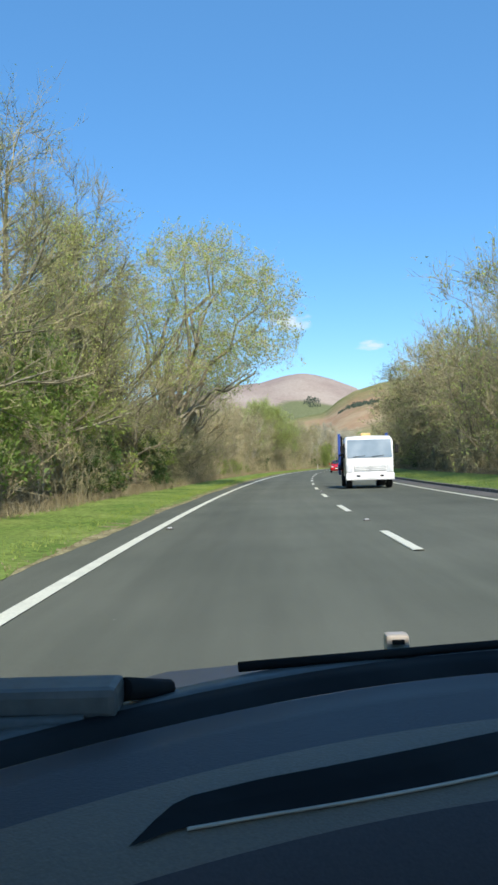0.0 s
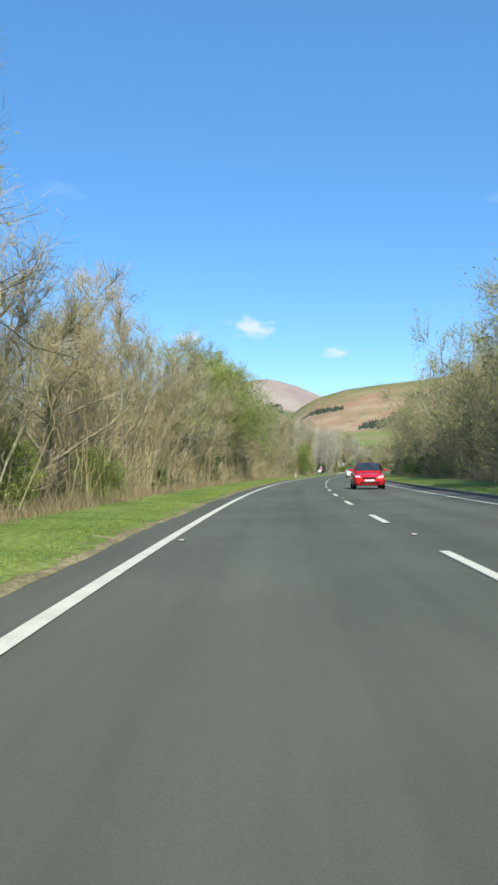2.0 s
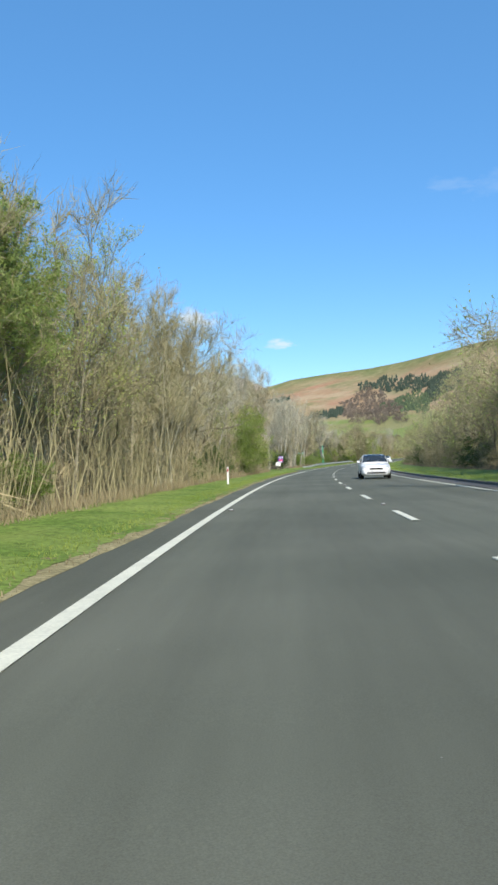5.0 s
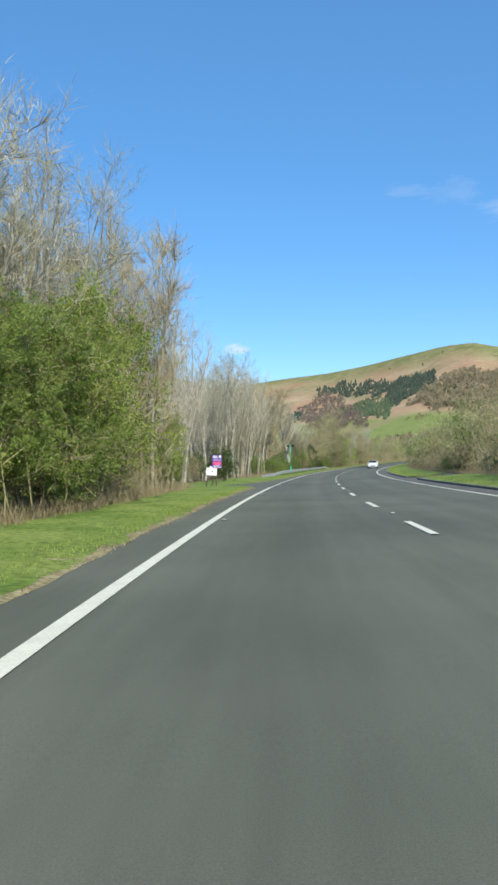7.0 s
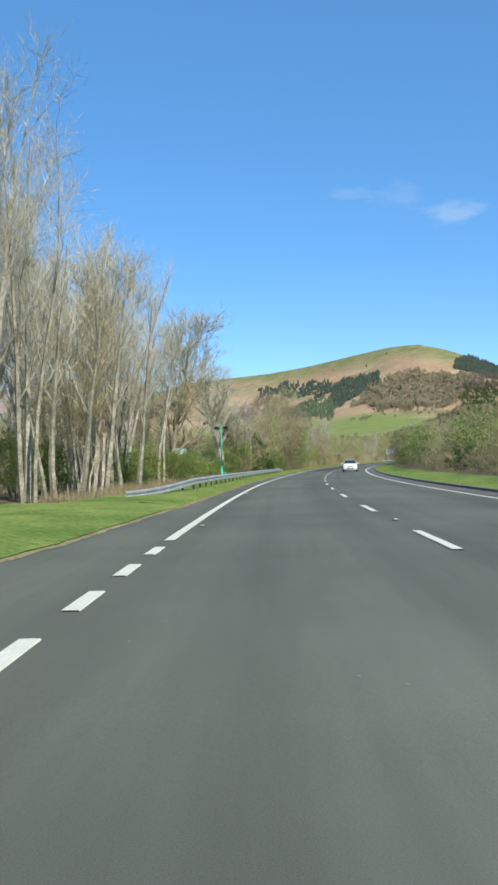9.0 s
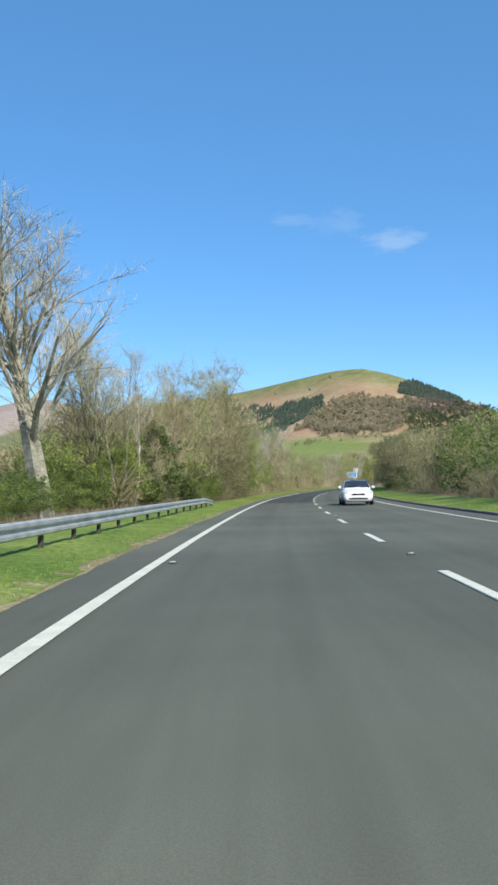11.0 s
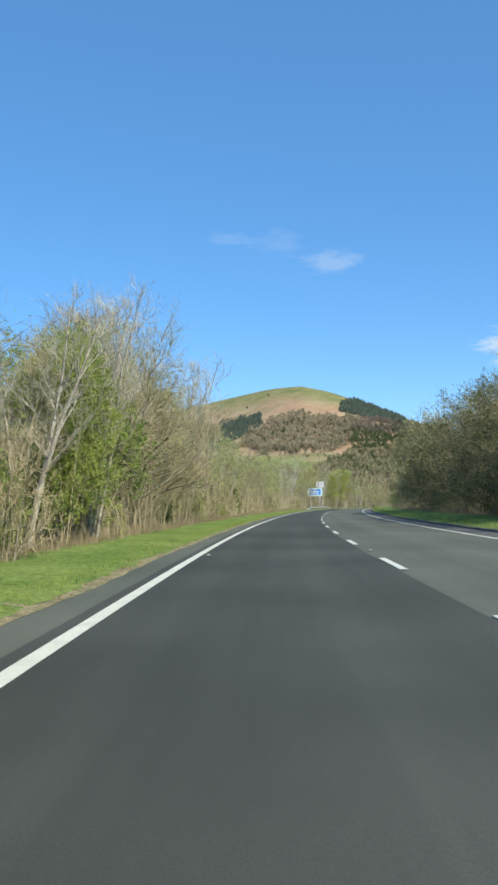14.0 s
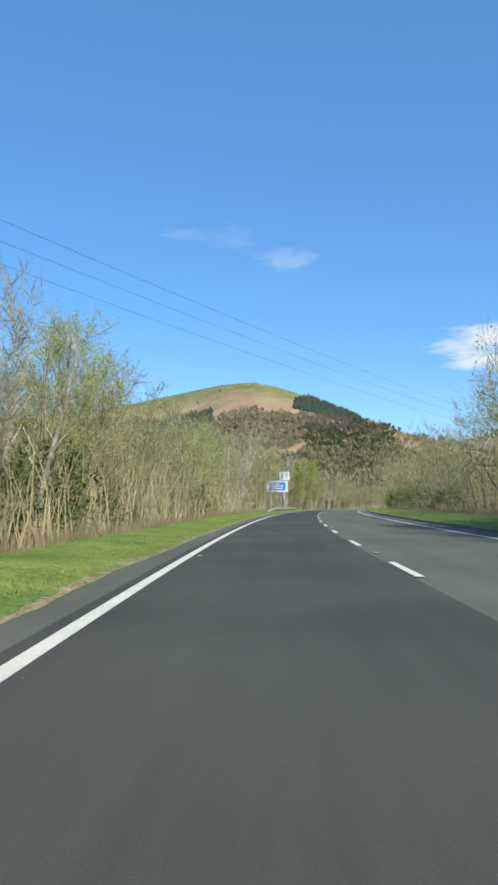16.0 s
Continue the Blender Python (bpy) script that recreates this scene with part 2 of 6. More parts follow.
def hill_material():
    """Moorland: bracken browns, grass greens and small fields, in patches of two sizes; haze is put into the far fells'
    colour.
    """
    m = bpy.data.materials.new("moorland")
    m.use_nodes = True
    n, l = m.node_tree.nodes, m.node_tree.links
    tc = n.new("ShaderNodeTexCoord")

    def noise_node(scale, detail=5.0, rough=0.55):
        q = n.new("ShaderNodeTexNoise")
        q.inputs["Scale"].default_value, q.inputs["Detail"].default_value, q.inputs["Roughness"].default_value = scale, detail, rough
        l.new(tc.outputs["Object"], q.inputs["Vector"])
        return q.outputs["Fac"]

    def mix(fac, a, b):
        q = n.new("ShaderNodeMix")
        q.data_type = "RGBA"
        l.new(fac, q.inputs["Factor"])
        for sock, v in ((q.inputs["A"], a), (q.inputs["B"], b)):
            if isinstance(v, tuple):
                sock.default_value = (*v, 1)
            else:
                l.new(v, sock)
        return q.outputs["Result"]

    def ramp(fac, lo, hi):
        q = n.new("ShaderNodeMapRange")
        q.inputs["From Min"].default_value, q.inputs["From Max"].default_value = lo, hi
        q.clamp = True
        l.new(fac, q.inputs["Value"])
        return q.outputs[0]
    def attribute(name):
        q = n.new("ShaderNodeAttribute")
        q.attribute_name = name
        return q.outputs["Fac"]

    def plus(a, b, k):
        q = n.new("ShaderNodeMath")
        q.operation = "MULTIPLY_ADD"
        l.new(b, q.inputs[0])
        q.inputs[1].default_value = k
        l.new(a, q.inputs[2])
        return q.outputs[0]
    up = plus(attribute("climb"), noise_node(0.006, 4.0), 0.16)          # the noise adds about 0.08
    bracken = mix(ramp(noise_node(0.012), 0.42, 0.6), (0.36, 0.235, 0.135), (0.41, 0.305, 0.18))
    bracken = mix(ramp(noise_node(0.0045, 5.0, 0.6), 0.54, 0.66), bracken, (0.40, 0.21, 0.125))
    moor = mix(ramp(noise_node(0.008, 7.0, 0.65), 0.53, 0.66), bracken, (0.22, 0.205, 0.095))
    moor = mix(ramp(up, 0.96, 1.06), moor, mix(ramp(noise_node(0.02, 6.0), 0.4, 0.65), (0.165, 0.178, 0.062), (0.26, 0.235, 0.105)))
    field = mix(ramp(noise_node(0.009, 2.0), 0.52, 0.56), (0.2, 0.24, 0.07), (0.25, 0.235, 0.1))
    col = mix(ramp(up, 0.60, 0.64), field, moor)
    low = mix(ramp(noise_node(0.3, 6.0), 0.4, 0.62), (0.13, 0.095, 0.05), (0.12, 0.16, 0.045))
    col = mix(ramp(attribute("climb"), 0.03, 0.12), low, col)
    # far fells are paler and pinker: haze put into the base colour
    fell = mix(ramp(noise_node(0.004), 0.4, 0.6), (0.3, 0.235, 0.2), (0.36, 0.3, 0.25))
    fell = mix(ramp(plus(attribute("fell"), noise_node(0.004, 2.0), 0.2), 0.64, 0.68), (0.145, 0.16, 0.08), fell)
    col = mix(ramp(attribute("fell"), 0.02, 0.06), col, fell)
    fine = n.new("ShaderNodeMapRange")
    fine.inputs["From Min"].default_value, fine.inputs["From Max"].default_value = 0.3, 0.7
    fine.inputs["To Min"].default_value, fine.inputs["To Max"].default_value = 0.86, 1.14
    l.new(noise_node(0.08, 6.0, 0.7), fine.inputs["Value"])
    sc = n.new("ShaderNodeVectorMath")
    sc.operation = "SCALE"
    l.new(col, sc.inputs[0])
    l.new(fine.outputs[0], sc.inputs["Scale"])
    b = n["Principled BSDF"]
    l.new(sc.outputs[0], b.inputs["Base Color"])
    b.inputs["Roughness"].default_value, b.inputs["Specular IOR Level"].default_value = 0.95, 0.1
    return m


MOOR = hill_material()

# ---- the road's line ----
CURVATURE = [1.576, 1.311, 0.843, 1.148, 0.587, 0.917, 1.018, 0.852, 1.312, 0.616, 1.23, 0.932, 0.968, 0.854, 0.956, 0.975, 0.975]  # 1/km, every 40 m from -20 m
GRADE = [-0.987, -0.645, -0.424, -0.493, -0.562, -0.543, -0.427, -0.198, 0.085, 0.332, 0.577, 0.739, 0.938, 0.99, 0.791, 0.502, 0.198]  # per cent

KNOTS = [-20 + 40 * i for i in range(len(CURVATURE))]
S = np.arange(-60.0, 901.0)


def summed(v):
    w = np.concatenate([[0], np.cumsum((v[1:] + v[:-1]) / 2)])
    return w - np.interp(0, S, w)


HEADING = summed(np.interp(S, KNOTS, CURVATURE) * 1e-3)
RX, RY = summed(np.sin(HEADING)), summed(np.cos(HEADING))
RZ = summed(np.interp(S, KNOTS, GRADE) * 1e-2)


def heading(s):
    return float(np.interp(s, S, HEADING))


def on_road(s, off, z=0.0):
    """A point s metres along the edge line, off metres to its right and z above the road."""
    q = heading(s)
    return Vector((float(np.interp(s, S, RX)) + off * math.cos(q), float(np.interp(s, S, RY)) - off * math.sin(q), float(np.interp(s, S, RZ)) + z))


def road_pose(s, off, z=0.0, turn=0.0):
    """A pose on the road with local y along it; turn in degrees, anticlockwise."""
    return Matrix.Translation(on_road(s, off, z)) @ pose(0, 0, 0, 0, 0, turn - math.degrees(heading(s)))


# ---- mesh helpers ----
def mesh_of(name, verts, faces, mat, smooth=False):
    me = bpy.data.meshes.new(name)
    me.from_pydata([tuple(v) for v in verts], [], faces)
    for mm in mat if isinstance(mat, (list, tuple)) else [mat]:
        me.materials.append(mm)
    if smooth:
        me.polygons.foreach_set("use_smooth", [True] * len(me.polygons))
    me.update()
    return me


def tri_mesh(name, co, mat, corners=3):
    """A mesh of loose triangles or quads from an array of corners."""
    co = np.asarray(co, dtype=np.float32).reshape(-1, 3)
    n = len(co) // corners
    me = bpy.data.meshes.new(name)
    me.vertices.add(len(co))
    me.vertices.foreach_set("co", co.ravel())
    me.loops.add(len(co))
    me.loops.foreach_set("vertex_index", np.arange(len(co), dtype=np.int32))
    me.polygons.add(n)
    me.polygons.foreach_set("loop_start", np.arange(0, len(co), corners, dtype=np.int32))
    me.materials.append(mat)
    me.update(calc_edges=True)
    return me


def part(name, bm, mat, parent=None, label=""):
    """One mesh object from a bmesh, under a thing or a part."""
    me = bpy.data.meshes.new(name)
    bm.normal_update()
    bm.to_mesh(me)
    bm.free()
    me.materials.append(mat)
    ob = new(name, me)
    ob.parent = parent
    return tagged(ob, label)


def part_mesh(name, me, parent, label=""):
    ob = new(name, me)
    ob.parent = parent
    return tagged(ob, label)


def box(x0, x1, y0, y1, z0, z1, bevel=0.0, bm=None):
    bm = bm or bmesh.new()
    vs = [bm.verts.new((x, y, z)) for z in (z0, z1) for x, y in ((x0, y0), (x1, y0), (x1, y1), (x0, y1))]
    fs = [bm.faces.new([vs[i] for i in f]) for f in ((3, 2, 1, 0), (4, 5, 6, 7), (0, 1, 5, 4), (1, 2, 6, 5), (2, 3, 7, 6), (3, 0, 4, 7))]
    if bevel:
        es = {e for f in fs for e in f.edges}
        bmesh.ops.bevel(bm, geom=list(es), offset=bevel, segments=2, affect="EDGES", profile=0.6)
    return bm


def tube(p0, p1, r0, r1=None, sides=10, bm=None, caps=True):
    bm = bm or bmesh.new()
    p0, p1 = Vector(p0), Vector(p1)
    r1 = r0 if r1 is None else r1
    q = (p1 - p0).to_track_quat("Z", "Y")
    rings = []
    for p, r in ((p0, r0), (p1, r1)):
        rings.append([bm.verts.new(p + q @ Vector((r * math.cos(2 * math.pi * i / sides), r * math.sin(2 * math.pi * i / sides), 0))) for i in range(sides)])
    for i in range(sides):
        f = bm.faces.new((rings[0][i], rings[0][(i + 1) % sides], rings[1][(i + 1) % sides], rings[1][i]))
        f.smooth = True
    if caps:
        bm.faces.new(rings[0][::-1])
        bm.faces.new(rings[1])
    return bm


def ribbon(name, s0, s1, columns, mat, step=2.0, jitter=0.0, structure=True, label="", category=""):
    """A strip along the road; columns of (offset, height)."""
    n = max(2, int(round((s1 - s0) / step)) + 1)
    rng = np.random.default_rng(len(name) * 7 + int(abs(s0)))
    verts, faces, c = [], [], len(columns)
    for i in range(n):
        s = s0 + (s1 - s0) * i / (n - 1)
        for col, (off, z) in enumerate(columns):
            o = off(s) if callable(off) else off
            h = z(s) if callable(z) else z
            j = jitter * float(rng.normal()) if jitter and 0 < col < c - 1 else 0.0
            verts.append(on_road(s, o, h + j))
    for i in range(n - 1):
        for k in range(c - 1):
            a = i * c + k
            faces.append((a, a + 1, a + c + 1, a + c))
    me = mesh_of(name, verts, faces, mat, True)
    uv = me.uv_layers.new(name="along")
    for lp in me.loops:
        i, k = divmod(lp.vertex_index, c)
        o = columns[k][0]
        uv.data[lp.index].uv = (o(s0 + (s1 - s0) * i / (n - 1)) if callable(o) else o, s0 + (s1 - s0) * i / (n - 1))
    return tagged(new(name, me), label, category, kind="structure" if structure else "")


# ---- ground and hills: one sheet to the horizon ----
CENTRE = (60.0, 300.0)
RIDGE_AZ = [-180, -60, -30, -12, -4, 1, 4.2, 5.3, 6.5, 8.5, 11, 14, 16.5, 19, 21.5, 22.5, 24, 25.7, 27.2, 29.4, 30.4, 31.5, 32.9, 35, 40, 60, 90, 180]
RIDGE_H = [90, 110, 120, 120, 120, 120, 142, 178, 204, 224, 233, 236, 240, 247, 253, 253, 250, 233, 212, 175, 160, 146, 124, 105, 85, 110, 100, 90]
RIDGE_R = [1900, 1900, 2100, 2300, 2300, 2300, 2300, 2300, 2300, 2280, 2240, 2160, 2060, 1960, 1870, 1835, 1794, 1757, 1722, 1643, 1606, 1571, 1522, 1460, 1500, 1700, 1900, 1900]
FAR_AZ = [-180, -30, -10, -2, 0, 1.8, 3, 4, 5.2, 6.8, 8, 12, 30, 36, 38, 40.5, 44, 60, 180]
FAR_H = [150, 200, 300, 400, 410, 445, 456, 444, 418, 370, 310, 200, 150, 290, 330, 375, 390, 250, 150]


def road_height(x, y):
    """Height of the road nearest to each of the points, and the distance to it."""
    x, y = np.asarray(x, float), np.asarray(y, float)
    z, d = np.zeros(x.shape), np.full(x.shape, 1e9)
    for i in range(0, len(S), 6):
        q = (x - RX[i]) ** 2 + (y - RY[i]) ** 2
        k = q < d
        d[k], z[k] = q[k], RZ[i]
    return z, np.sqrt(d)


def climb(x, y):
    """How far up its hill a point lies: 0 on the valley floor, 1 on the ridge; and 0 to 1 on the far fells."""
    dx, dy = np.asarray(x, float) - CENTRE[0], np.asarray(y, float) - CENTRE[1]
    r, az = np.hypot(dx, dy), np.degrees(np.arctan2(dx, dy))
    R = np.interp(az, RIDGE_AZ, RIDGE_R)
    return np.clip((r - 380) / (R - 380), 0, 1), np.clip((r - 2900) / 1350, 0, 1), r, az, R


def terrain(x, y):
    x, y = np.atleast_1d(np.asarray(x, float)), np.atleast_1d(np.asarray(y, float))
    u, v, r, az, R = climb(x, y)
    rise = np.interp(az, RIDGE_AZ, RIDGE_H) * u ** 2.1 * np.where(r > R, np.clip(1 - (r - R) / 1500, 0, 1) ** 2, 1)
    far = np.interp(az, FAR_AZ, FAR_H) * v * v * (3 - 2 * v) * np.where(r > 4300, np.clip(1 - (r - 4300) / 900, 0, 1), 1)
    z, d = road_height(x, y)
    near = z - 0.45
    w = np.clip((d - 60) / 240, 0, 1)
    lump = np.array([noise.fractal(Vector((a * 0.0035, b * 0.0035, 0.3)), 0.9, 2.0, 5) for a, b in zip(x.ravel(), y.ravel())]).reshape(x.shape)
    return np.maximum(rise, far) + near * (1 - w) + w * 0.3 + lump * 26 * u * (1 - u) * np.clip((r - 500) / 800, 0, 1)


def ground():
    az = np.radians(np.concatenate([np.arange(-20, 50, 0.4), np.arange(50, 340, 5.0)]))
    top = np.interp((np.degrees(az) + 180) % 360 - 180, RIDGE_AZ, RIDGE_R)[:, None]        # one ring runs along the ridge
    one = np.ones_like(top)
    R = np.concatenate([one * np.geomspace(12, 380, 26), 380 + (top - 380) * np.linspace(0.012, 1, 76), top + (2950 - top) * np.linspace(0.05, 1, 20), one * np.linspace(3000, 4900, 34)], 1)
    A = az[:, None] * np.ones_like(R)
    X, Y = CENTRE[0] + R * np.sin(A), CENTRE[1] + R * np.cos(A)
    Z = terrain(X.ravel(), Y.ravel()).reshape(X.shape)
    na, nr = X.shape
    verts = np.stack([X, Y, Z], -1).reshape(-1, 3).tolist()
    zc = float(terrain(CENTRE[0], CENTRE[1])[0])
    verts.append((CENTRE[0], CENTRE[1], zc))
    faces = []
    for i in range(na):
        j = (i + 1) % na
        for k in range(nr - 1):
            faces.append((i * nr + k, i * nr + k + 1, j * nr + k + 1, j * nr + k))
        faces.append((len(verts) - 1, i * nr, j * nr))
    me = mesh_of("ground", verts, faces, MOOR, True)
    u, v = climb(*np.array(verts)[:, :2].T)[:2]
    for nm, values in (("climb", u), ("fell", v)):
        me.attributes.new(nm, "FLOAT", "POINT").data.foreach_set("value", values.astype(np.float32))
    ob = new("ground", me)
    return tagged(ob, "brown and green moorland hills above wooded valley ground", "ground", kind="structure")


ground()

# ---- carriageway ----
LANE, RIGHT = 3.80, 8.11            # centre line and far edge line, from the near edge line
S0, S1 = -40.0, 890.0
ribbon("road", S0, S1, [(-1.15, -0.012), (RIGHT + 0.75, -0.012)], ASPHALT, 3.0, label="grey worn asphalt carriageway of a two-lane road", category="road")
ribbon("road_resurfaced", 361, S1, [(-0.25, lambda s: -0.006 - 0.008 * max(0.0, 1 - (s - 361) / 6)), (LANE - 0.1, lambda s: -0.006 - 0.008 * max(0.0, 1 - (s - 361) / 6))], ASPHALT_NEW, 3.0, label="darker resurfaced asphalt lane", category="road")
ribbon("road_edge_right", S0, S1, [(RIGHT + 0.35, -0.006), (9.32, -0.004)], ASPHALT_EDGE, 3.0, label="pale gritty asphalt strip beside the kerb", category="road")


def side_road():
    """The mouth of a lane that joins on the left."""
    def outer(s):
        return -15.0 if s < 255.2 else -3.6 + 2.7 * ((s - 255.2) / 23.0) ** 0.6
    ribbon("side_road", 243.0, 255.0, [(-15.0, -0.005), (-8.0, -0.005), (-1.0, -0.0135)], ASPHALT, 1.0, label="grey asphalt mouth of a joining lane", category="road")
    ribbon("side_road_taper", 255.0, 275.6, [(outer, -0.005), (-1.0, -0.0135)], ASPHALT, 1.0, label="grey asphalt taper of a joining lane", category="road")


side_road()


def line_strip(name, s0, s1, off, width, label):
    return ribbon(name, s0, s1, [(off - width / 2, -0.002), (off + width / 2, -0.002)], PAINT, 2.0, label=label, category="road marking")


line_strip("edge_line_left", S0, 242.8, 0, 0.16, "solid white painted edge line")
line_strip("edge_line_left_far", 264.1, S1, 0, 0.16, "solid white painted edge line")
line_strip("edge_line_right", S0, 247.6, RIGHT, 0.15, "solid white painted edge line")
line_strip("edge_line_right_far", 260.0, S1, RIGHT, 0.15, "solid white painted edge line")


def dash(length, width):
    """A worn dash of thermoplastic, slightly proud."""
    bm = bmesh.new()
    n = 6
    rows = [[bm.verts.new((x, length * i / n, 0.006 if abs(x) < width / 2 else -0.004)) for x in (-width / 2 - 0.004, -width / 2 + 0.004, width / 2 - 0.004, width / 2 + 0.004)] for i in range(n + 1)]
    for a, b in zip(rows, rows[1:]):
        for k in range(3):
            bm.faces.new((a[k], a[k + 1], b[k + 1], b[k]))
    me = bpy.data.meshes.new("dash")
    bm.to_mesh(me)
    bm.free()
    me.materials.append(PAINT)
    return me


centre_line = tagged(new("centre_line"), "broken white centre line of long dashes", "road marking", kind="structure")
DASH = dash(3.1, 0.135)
for i in range(-3, 80):
    d = part_mesh("dash", DASH, centre_line)
    s = 1.1 + 9 * i
    rise = (on_road(s + 3.1, LANE)[2] - on_road(s, LANE)[2]) / 3.1
    d.matrix_world = road_pose(s, LANE, 0.0, math.degrees(heading(s) - heading(s + 1.5))) @ pose(0, 0, 0, math.degrees(math.atan(rise)))
junction_line = tagged(new("junction_line"), "short white dashes across the joining lane", "road marking", kind="structure")
SHORT = dash(1.0, 0.14)
for i in range(10):
    d = part_mesh("dash", SHORT, junction_line)
    d.matrix_world = road_pose(243.35 + 2.075 * i, 0.005, -0.006)
access_line = tagged(new("access_line"), "short white dashes across the access on the far side", "road marking", kind="structure")
for i in range(6):
    d = part_mesh("dash", SHORT, access_line)
    d.matrix_world = road_pose(248.6 + 2.0 * i, RIGHT, -0.006)


def road_stud():
    """A cat's eye: iron shoe, rubber pad and two glass beads."""
    e = new("road_stud")
    bm = box(-0.06, 0.06, -0.08, 0.08, -0.005, 0.01, 0.005)
    part("shoe", bm, GREY_PLASTIC, e)
    bm = box(-0.04, 0.04, -0.03, 0.03, 0.01, 0.024, 0.006)
    part("pad", bm, STEEL, e, "worn pale grey pad")
    for x in (-0.025, 0.025):
        part("bead", tube((x, -0.036, 0.018), (x, -0.02, 0.018), 0.007, sides=6), LENS, e)
    return tagged(e, "cat's eye road stud set in the asphalt", "road stud", "road studs")


stud = road_stud()
stud.matrix_world = road_pose(16, LANE + 0.05)
for i in range(-1, 40):
    if i:
        copy_thing(stud, road_pose(16 + 18 * i, LANE + 0.05))
    copy_thing(stud, road_pose(15 + 18 * i, 0.24))

# kerb stones on the far side
kerb = tagged(new("kerb"), "dark weathered concrete kerb along the far verge", "kerb", kind="structure")
KERB_STONE = bpy.data.meshes.new("kerb_stone")
kb = box(0, 0.15, 0.01, 2.99, -0.1, 0.11, 0.02)
kb.to_mesh(KERB_STONE)
kb.free()
KERB_STONE.materials.append(KERB)
for i in [*range(-4, 85), *range(88, 230)]:
    k = part_mesh("kerb_stone", KERB_STONE, kerb)
    k.matrix_world = road_pose(3.0 * i, 9.3, -0.01)

# ---- verges ----
def near_edge(s):
    base = float(np.interp(s, [0, 190, 205, 228, 243, 275, 300, 350], [-0.68, -0.68, -0.8, -0.97, -0.97, -0.9, -0.8, -0.74])) + 0.04 * math.sin(s * 0.5) + 0.05 * noise.noise(Vector((s * 1.1, 3.3, 0)))
    if s > 275:
        base -= 0.12 * max(0.0, 1 - (s - 275) / 9)
    return base


def wood_edge(s):
    """Where the verge ends and the wood begins."""
    return float(np.interp(s, [0, 40, 200, 232, 243, 275, 345, 362], [-3.9, -3.4, -3.5, -4.0, -4.6, -4.6, -4.6, -3.5])) + 0.3 * noise.noise(Vector((s * 0.21, 1.9, 0))) + 0.8 * math.exp(-((s - 382) / 12) ** 2)


def grass_edge(s):
    """Where the turf ends: ragged over the soil strip."""
    return near_edge(s) - 0.15 + 0.18 * noise.noise(Vector((s * 0.7, 0.4, 0))) + 0.1 * noise.noise(Vector((s * 2.6, 7.7, 0)))


def turf_height(s):
    """The turf's edge lies on the soil strip."""
    return 0.004 + float(np.interp(near_edge(s) - grass_edge(s), [0, 0.16, 0.55], [-0.008, 0.008, 0.03]))


def verge_left(name, s0, s1):
    ribbon(name, s0, s1, [(lambda s: near_edge(s), -0.008), (lambda s: near_edge(s) - 0.16, 0.008), (lambda s: near_edge(s) - 0.55, 0.03)], SOIL, 0.3, 0.003, label="worn soil and dead leaves at the road's edge", category="verge")
    ribbon(name + "_grass", s0, s1, [(grass_edge, turf_height), (-1.45, 0.06), (-2.2, 0.1), (-2.8, 0.11), (lambda s: wood_edge(s) - 0.2, 0.11)], GRASS, 0.3, 0.015, label="short bright green grass verge", category="verge")
    ribbon(name + "_wood", s0, s1, [(lambda s: wood_edge(s) - 0.1, 0.1), (-5.4, 0.08), (-8, 0.0), (-14, -0.1), (-26, -0.2), (-45, -0.35)], LITTER, 3.0, 0.05, label="brown leaf litter under the trees", category="woodland floor")


verge_left("verge_left", S0, 243.2)
verge_left("verge_left_far", 275.4, S1)
def near_corner(s):
    """The rounded turf corner before the joining lane."""
    return float(np.interp(s, [242.8, 244.5, 246.1, 247.0, 247.7], [-1.0, -1.3, -1.65, -2.5, -4.0])) + 0.06 * noise.noise(Vector((s * 1.7, 2.1, 0)))


def sinking(z):
    """Turf that sinks to the lane."""
    return lambda s: 0.004 + z * min(1.0, max(0.0, (247.7 - s) / 2.0))


ribbon("verge_corner_near", 242.8, 247.7, [(near_corner, 0.004), (lambda s: min(near_corner(s) - 0.3, -1.6), sinking(0.06)), (lambda s: min(near_corner(s) - 0.6, -3.6), sinking(0.11)), (-6, sinking(0.1)), (-15, sinking(0.05))], GRASS, 0.25, 0.0, label="short green grass at the corner of the joining lane", category="verge")


def corner_edge(s):
    return float(np.interp(s, [250.2, 251.9, 253.5, 255.4, 258.2, 263.5, 271.0, 276.0], [-4.6, -3.5, -2.85, -2.45, -2.0, -1.55, -1.3, -1.05])) + 0.1 * noise.noise(Vector((s * 1.3, 5.1, 0)))


def rising(z):
    """Turf that rises gently from the mouth of the lane."""
    return lambda s: 0.006 + z * min(1.0, (s - 250.2) / 4.0)


ribbon("verge_corner_soil", 250.2, 276, [(lambda s: corner_edge(s) + 0.14, -0.003), (lambda s: corner_edge(s) + 0.06, 0.004), (lambda s: corner_edge(s) - 0.2, 0.008)], SOIL, 0.3, 0.002, label="worn soil at the edge of the joining lane", category="verge")
ribbon("verge_corner_grass", 250.2, 276, [(corner_edge, rising(0.012)), (lambda s: min(corner_edge(s) - 0.3, -1.6), rising(0.064)), (lambda s: min(corner_edge(s) - 0.6, -2.6), rising(0.114)), (lambda s: min(corner_edge(s) - 0.9, -3.6), rising(0.134)), (lambda s: min(corner_edge(s) - 1.2, -4.6), rising(0.114)), (-6.6, rising(0.114))], GRASS, 0.5, 0.0, label="short bright green grass beside the joining lane", category="verge")
